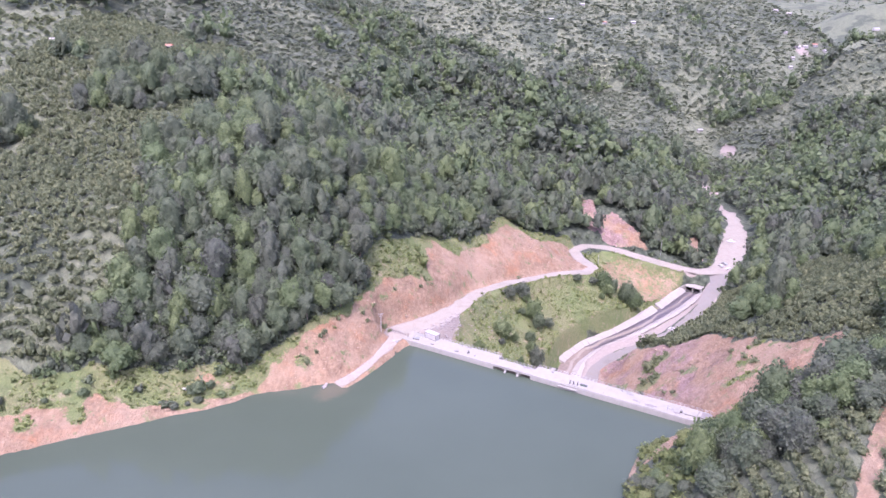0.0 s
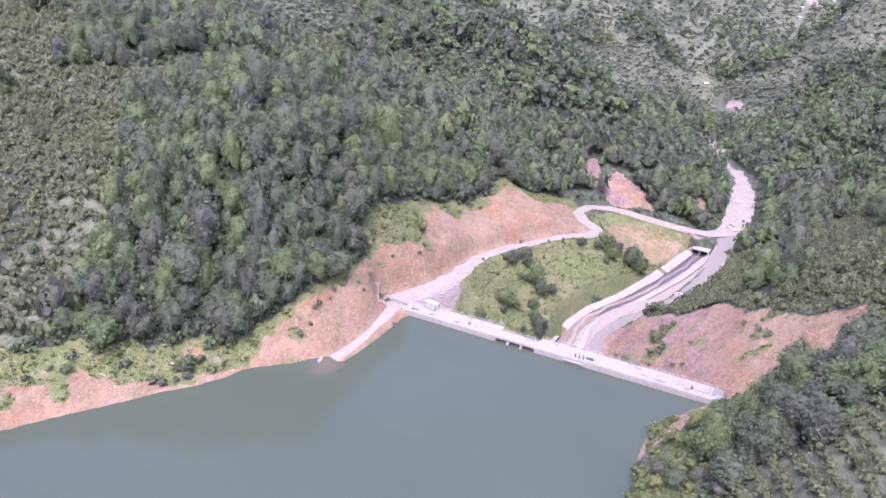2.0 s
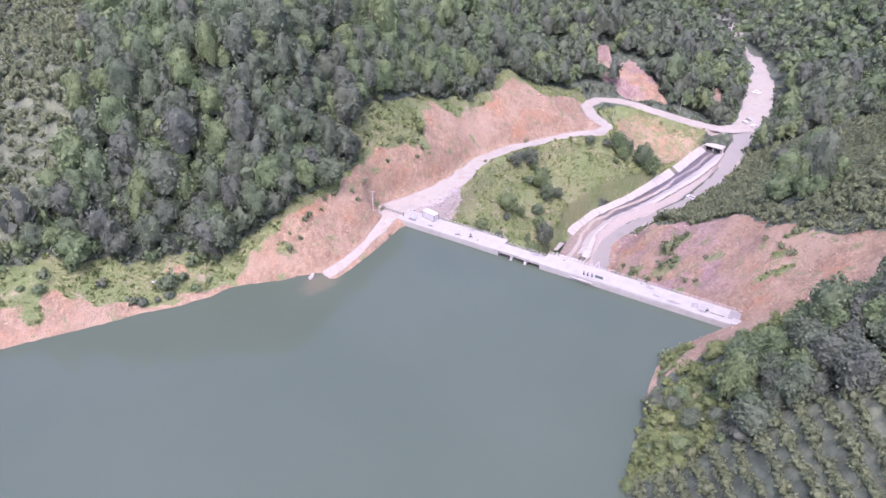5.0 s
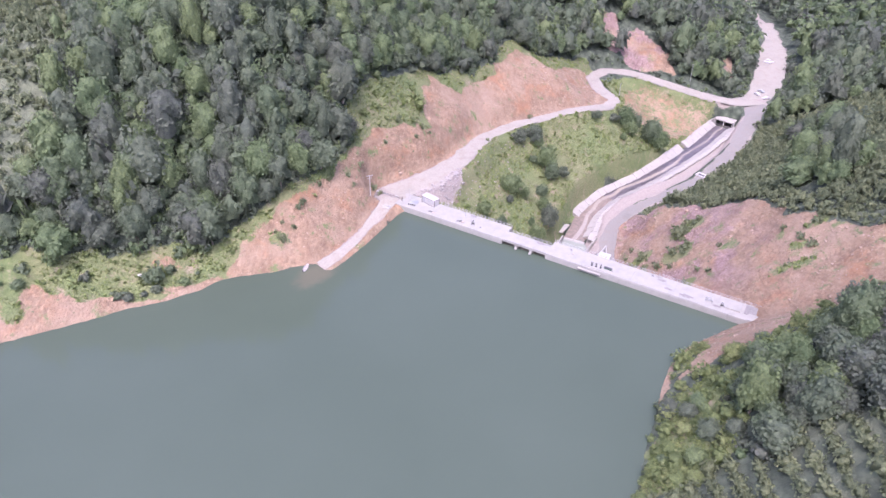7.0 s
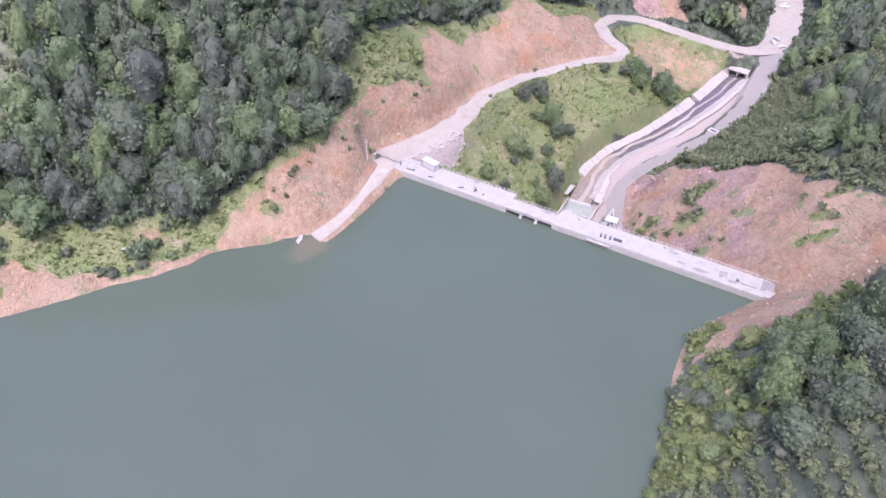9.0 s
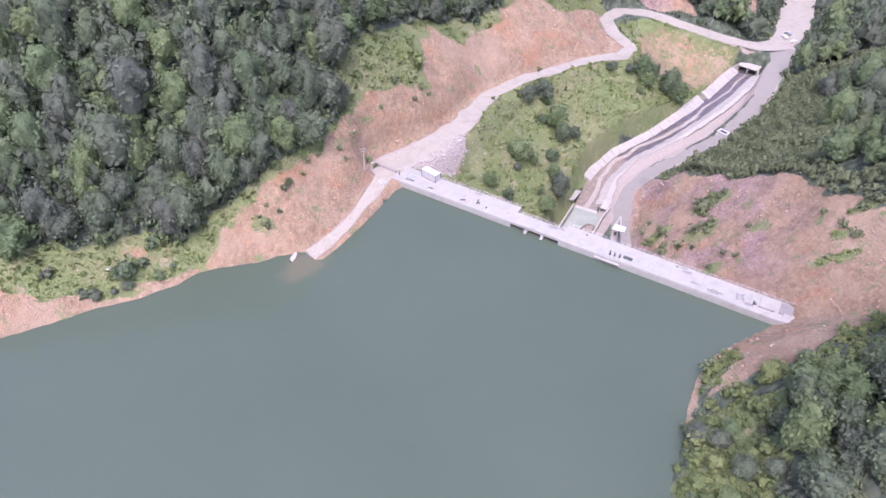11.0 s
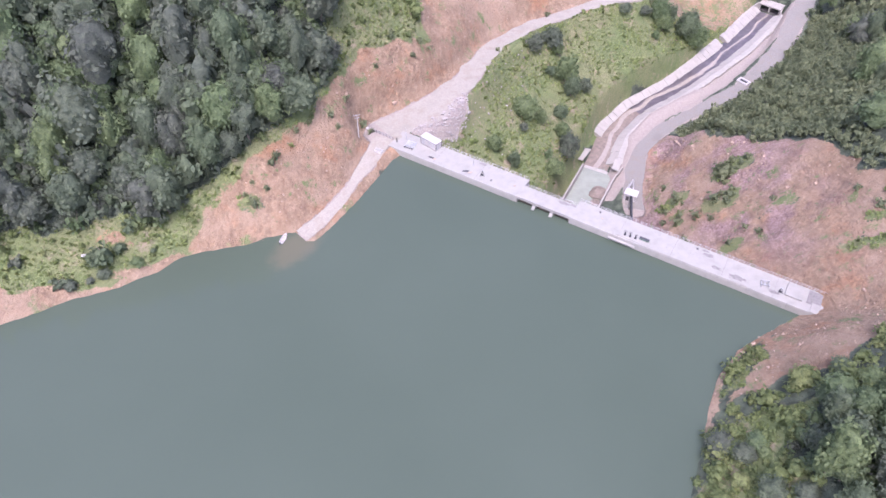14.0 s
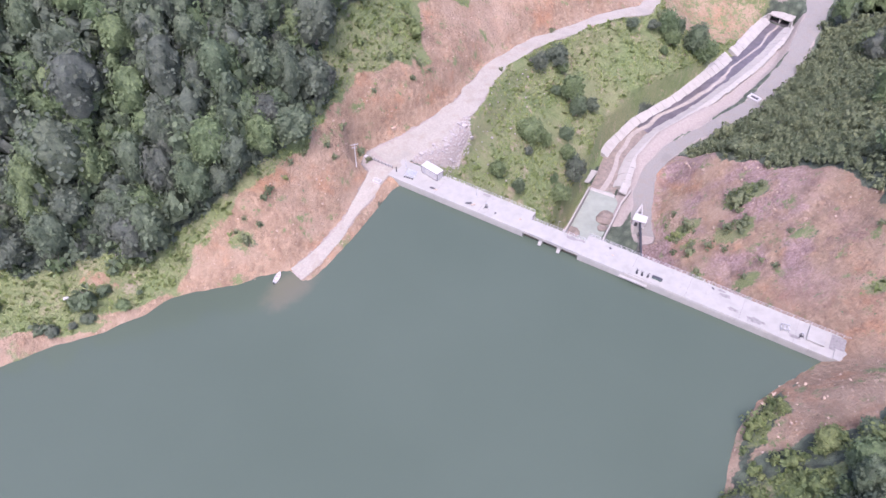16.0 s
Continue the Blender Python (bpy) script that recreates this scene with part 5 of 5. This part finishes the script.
BUSHES = [(-57, 250), (-53, 249), (-59, 247), (-56, 245), (-52, 255), (-51, 257), (-47, 266), (-44, 270), (-36, 273), (-23, 310), (-14, 315), (-16, 309), (-31, 285), (-28, 282), (34, 365), (13, 335), (81, 390), (-57, 246), (-35, 283), (-14, 316), (-11, 315), (-27, 298), (-38, 275)]
plant_each(tree_kinds("bush", SHRUBS, SHRUB, "low green bush on the bare red slope", "bush"), spots(BUSHES, 2.3, .25, 1.2), "bushes on the red slopes")
RIGHT_BUSHES = [(70, 271), (70, 262), (71, 256), (77, 248), (79, 252), (69, 279), (72, 282), (67, 274), (78, 244), (90, 292), (92, 262), (81, 274), (96, 295), (110, 263), (107, 241), (112, 244), (73, 286), (71, 292), (74, 280), (68, 288), (75, 270), (78, 266), (72, 274), (84, 256), (86, 252), (106, 250), (108, 236)]
plant_each(tree_kinds("bush", SHRUBS, SHRUB, "low green bush on the purple rock slope", "bush"), spots(RIGHT_BUSHES, 2.6, .3, 1.0), "bushes on the rock slope")
SHORE_BUSHES = [(-101, 219), (-111, 223), (-91, 227), (-86, 236), (-121, 224), (-98, 233), (-80, 238), (-128, 221)]
plant_each(tree_kinds("bush", SHRUBS, LEAF, "round dark green bush in the shore grass", "bush"), spots(SHORE_BUSHES, 5.4, .2, 1.1), "bushes on the shore")
x, y = scatter(rng, 60, 245, 200, 440, 2.45)
tree, shrub, green, brush = wooded(x, y)
plant_all("hazel_orchard", SHRUBS, rows_of(rng, x[shrub], y[shrub], 4.0, .18, 1.2), SHRUB, rng, "rows of hazel bushes planted on the slopes", "orchard")
x, y = np.meshgrid(np.arange(28, 130, 3.9), np.arange(100, 208, 1.9))
x, y = (x + .06 * (y - 150) + rng.uniform(-.45, .45, x.shape)).ravel(), (y + rng.uniform(-.5, .5, y.shape)).ravel()
tree, shrub, green, brush = wooded(x, y)
plant_all("hazel_orchard", SHRUBS_FINE, rows_of(rng, x[shrub], y[shrub], 3.5, .16, 1.05), SHRUB, rng, "close rows of hazel bushes above the lake", "orchard")
x, y = scatter(rng, 28, 122, 112, 208, 1.85)
tree, shrub, green, brush = wooded(x, y)
keep = green & (rng.random(len(x)) < .8)
plant_all("scrub", SHRUBS_FINE, rows_of(rng, x[keep], y[keep], 2.7, .4, .85), BRIGHT, rng, "bright green brambles and low bushes above the shore", "bushes")
x, y = scatter(rng, 62, 142, 206, 345, 2.2)
tree, shrub, green, brush = wooded(x, y)
plant_all("scrub", SHRUBS, rows_of(rng, x[green], y[green], 3.0, .35, .95), SHRUB, rng, "green scrub along the upper edge of the rock cut", "bushes")
x, y = scatter(rng, 34, 90, 146, 192, 4.6)
tree, shrub, green, brush = wooded(x, y)
keep = green & (wave(x, y, 13, 71) > -.25)
rows = rows_of(rng, x[keep], y[keep], 4.4, .25, .62)
half = rng.random(len(rows)) < .5
plant_each(tree_kinds("bush", TREES_FINE[:3], BRIGHT, "round light green bush above the lake shore", "bush"), rows[half], "bushes above the lake shore")
plant_each(tree_kinds("bush", TREES_FINE[3:6], LEAF, "round dark green bush above the lake shore", "bush"), rows[~half], "bushes above the lake shore")
x, y = scatter(rng, 46, 122, 138, 205, 2.5)
tree, shrub, green, brush = wooded(x, y)
keep = (tree | brush) & (wave(x, y, 9, 72) > -.6)
plant_all("undergrowth", SHRUBS_FINE, rows_of(rng, x[keep], y[keep], 3.2, .3, 1.1), LEAF, rng, "leafy undergrowth among the trees above the bank", "undergrowth")
x, y = scatter(rng, -200, -66, 150, 245, 5.2)
tree, shrub, green, brush = wooded(x, y)
keep = green & (wave(x, y, 15, 73) > 0)
plant_each(tree_kinds("bush", TREES_FINE[2:6], LEAF, "round green bush standing in the shore grass", "bush"), rows_of(rng, x[keep], y[keep], 3.8, .3, .7), "bushes on the shore")
x, y = scatter(rng, -245, 0, 110, 520, 3.4)
tree, shrub, green, brush = wooded(x, y)
plant_all("hazel_orchard", SHRUBS, rows_of(rng, x[shrub], y[shrub], 4.4, .15, 1.1), SHRUB, rng, "hazel bushes planted over the mountain slope", "orchard")
keep = green & (rng.random(len(x)) < .5)
plant_all("scrub", SHRUBS_FINE, rows_of(rng, x[keep], y[keep], 1.9, .45, .8), BRIGHT, rng, "bright green brambles and low bushes at the forest edge", "bushes")
x, y = scatter(rng, -420, 620, 520, 1050, 8.0)
tree, shrub, green, brush = wooded(x, y)
plant_all("mid_forest", TREES_MID, rows_of(rng, x[tree], y[tree], 11, .2, 1.0), LEAF, rng, "woods on the hills down the valley", "forest")
x, y = scatter(rng, -420, 620, 520, 1050, 6.8)
tree, shrub, green, brush = wooded(x, y)
plant_all("mid_orchard", SHRUBS_FAR, rows_of(rng, x[shrub], y[shrub], 8.2, .2, .5), HAZED_LEAF, rng, "hazel orchards on the hills down the valley", "orchard")
x, y = scatter(rng, -560, 400, 250, 520, 6.5)
away = (x < -240) | (x > 240)
x, y = x[away], y[away]
tree, shrub, green, brush = wooded(x, y)
plant_all("side_forest", TREES_MID, rows_of(rng, x[tree], y[tree], 10, .2, 1.05), LEAF, rng, "woods on the upper slopes", "forest")
plant_all("side_orchard", SHRUBS_FAR, rows_of(rng, x[shrub], y[shrub], 7, .2, .75), SHRUB, rng, "hazel orchards on the upper slopes", "orchard")
x, y = scatter(rng, -500, 1250, 1050, 1900, 10.2)
seen = (x > (y - 1050) * .05 - 420) & (x < y * .64)
x, y = x[seen], y[seen]
tree, shrub, green, brush = wooded(x, y)
plant_all("far_orchard", TREES_FAR, rows_of(rng, x[shrub], y[shrub], 12.5, .22, .5), HAZED_LEAF, rng, "orchards and scrub on the far hills", "orchard")
plant_all("far_forest", TREES_FAR, rows_of(rng, x[tree], y[tree], 13, .22, 1.2), LEAF, rng, "dark woods on the far hills", "forest")
x, y = scatter(rng, -300, 2800, 1900, 4400, 29)
seen = (x > y * .1) & (x < y * .66) & (wave(x, y, 300, 65) + .6 * wave(x, y, 90, 66) > -.1)
x, y = x[seen], y[seen]
plant_all("far_forest", TREES_FAR, rows_of(rng, x, y, 19, .3, .6), HAZED_LEAF, rng, "woods on the farthest hills", "forest")

x, y = scatter(rng, -420, 260, -160, 112, 9)
tree, shrub, green, brush = wooded(x, y)
plant_all("bank_forest", TREES_MID, rows_of(rng, x[tree | shrub], y[tree | shrub], 9.5, .25, .9), LEAF, rng, "woods round the upper end of the lake", "forest")

# grass tufts on the open slopes, stones on the cuts
TUFTS = []
for _ in range(4):
    n = 5
    a = rng.uniform(0, 6.28, n)
    c, s = np.cos(a), np.sin(a)
    lean, r = rng.uniform(.8, 1.6, n), rng.uniform(.0, .5, n)
    quad = [np.stack([r * s + k * .35 * c + h * lean * -s, -r * c + k * .35 * s + h * lean * c, np.full(n, h * 1.0)], -1) for k, h in ((-1, 0), (1, 0), (.7, .55), (-.7, .55))]
    TUFTS.append((np.stack(quad, 1).reshape(-1, 3), np.arange(n * 4).reshape(-1, 4)))
x, y = scatter(rng, -150, 160, 150, 460, 1.12)
red, gravel, lush, hazel, dl, dr = cover(x, y)
ch, _ = polyline(x, y, CHANNEL)
keep = (lush > .4) & (red < .5) & (gravel < .3) & ((np.maximum(dl, dr) > 1.0) | (y > 275) & (x > -10)) & (wave(x, y, 7, 67) + wave(x, y, 2.5, 68) * .6 > -.45) & (ch > 8) & ~((dam_clear(x, y)) & ((x + 21) * .4948 + (y - 275.4) * .869 < 12))
plant_all("grass", TUFTS, rows_of(rng, x[keep], y[keep], .72, .4, .9) + (0, 0, .25, 0, 0), TUFT, rng, "tall rough grass and weeds on the open slopes", "grass")
x, y = scatter(rng, -95, 130, 180, 460, 1.3)
red, gravel, lush, hazel, dl, dr = cover(x, y)
keep = (red > .6) & (gravel < .2) & (rng.random(len(x)) < .6) & ~dam_clear(x, y)
x, y = x[keep], y[keep]
size = np.exp(rng.normal(np.where(x > 40, -1.45, -1.85), .55))
stones("loose_stones", np.stack([x, y, ground_height(x, y)], -1), size, plain("red_rock", (.280, .208, .154), .95, size=1.2, spread=.35), "loose reddish stones on the cut slopes", "stones")
x, y = scatter(rng, -18, 4, 279, 308, .62)
d, r = polyline(x, y, DAM_ROAD)
keep = (d > r[..., 1] - 1.5) & (inside(x, y, [(-16, 283), (-8, 292), (-4, 304), (2, 306), (3, 298), (-2, 287), (-10, 281)]) > 0)
x, y = x[keep], y[keep]
size = np.exp(rng.normal(-1.25, .5, len(x)))
stones("rubble", np.stack([x, y, ground_height(x, y) + .1], -1), size, ROCK, "pale broken rock tipped beside the road", "rubble")
x, y = scatter(rng, -2, 30, 292, 352, 3.1)
d, r = polyline(x, y, DAM_ROAD)
keep = (inside(x, y, BOWL) > 1) & (d > 5) & (rng.random(len(x)) < np.clip(1.1 - d / 26, 0, .8))
x, y = x[keep], y[keep]
stones("fallen_stones", np.stack([x, y, ground_height(x, y) + .15], -1), np.exp(rng.normal(-.95, .35, len(x))), ROCK, "pale stones rolled from the road into the grass", "stones")
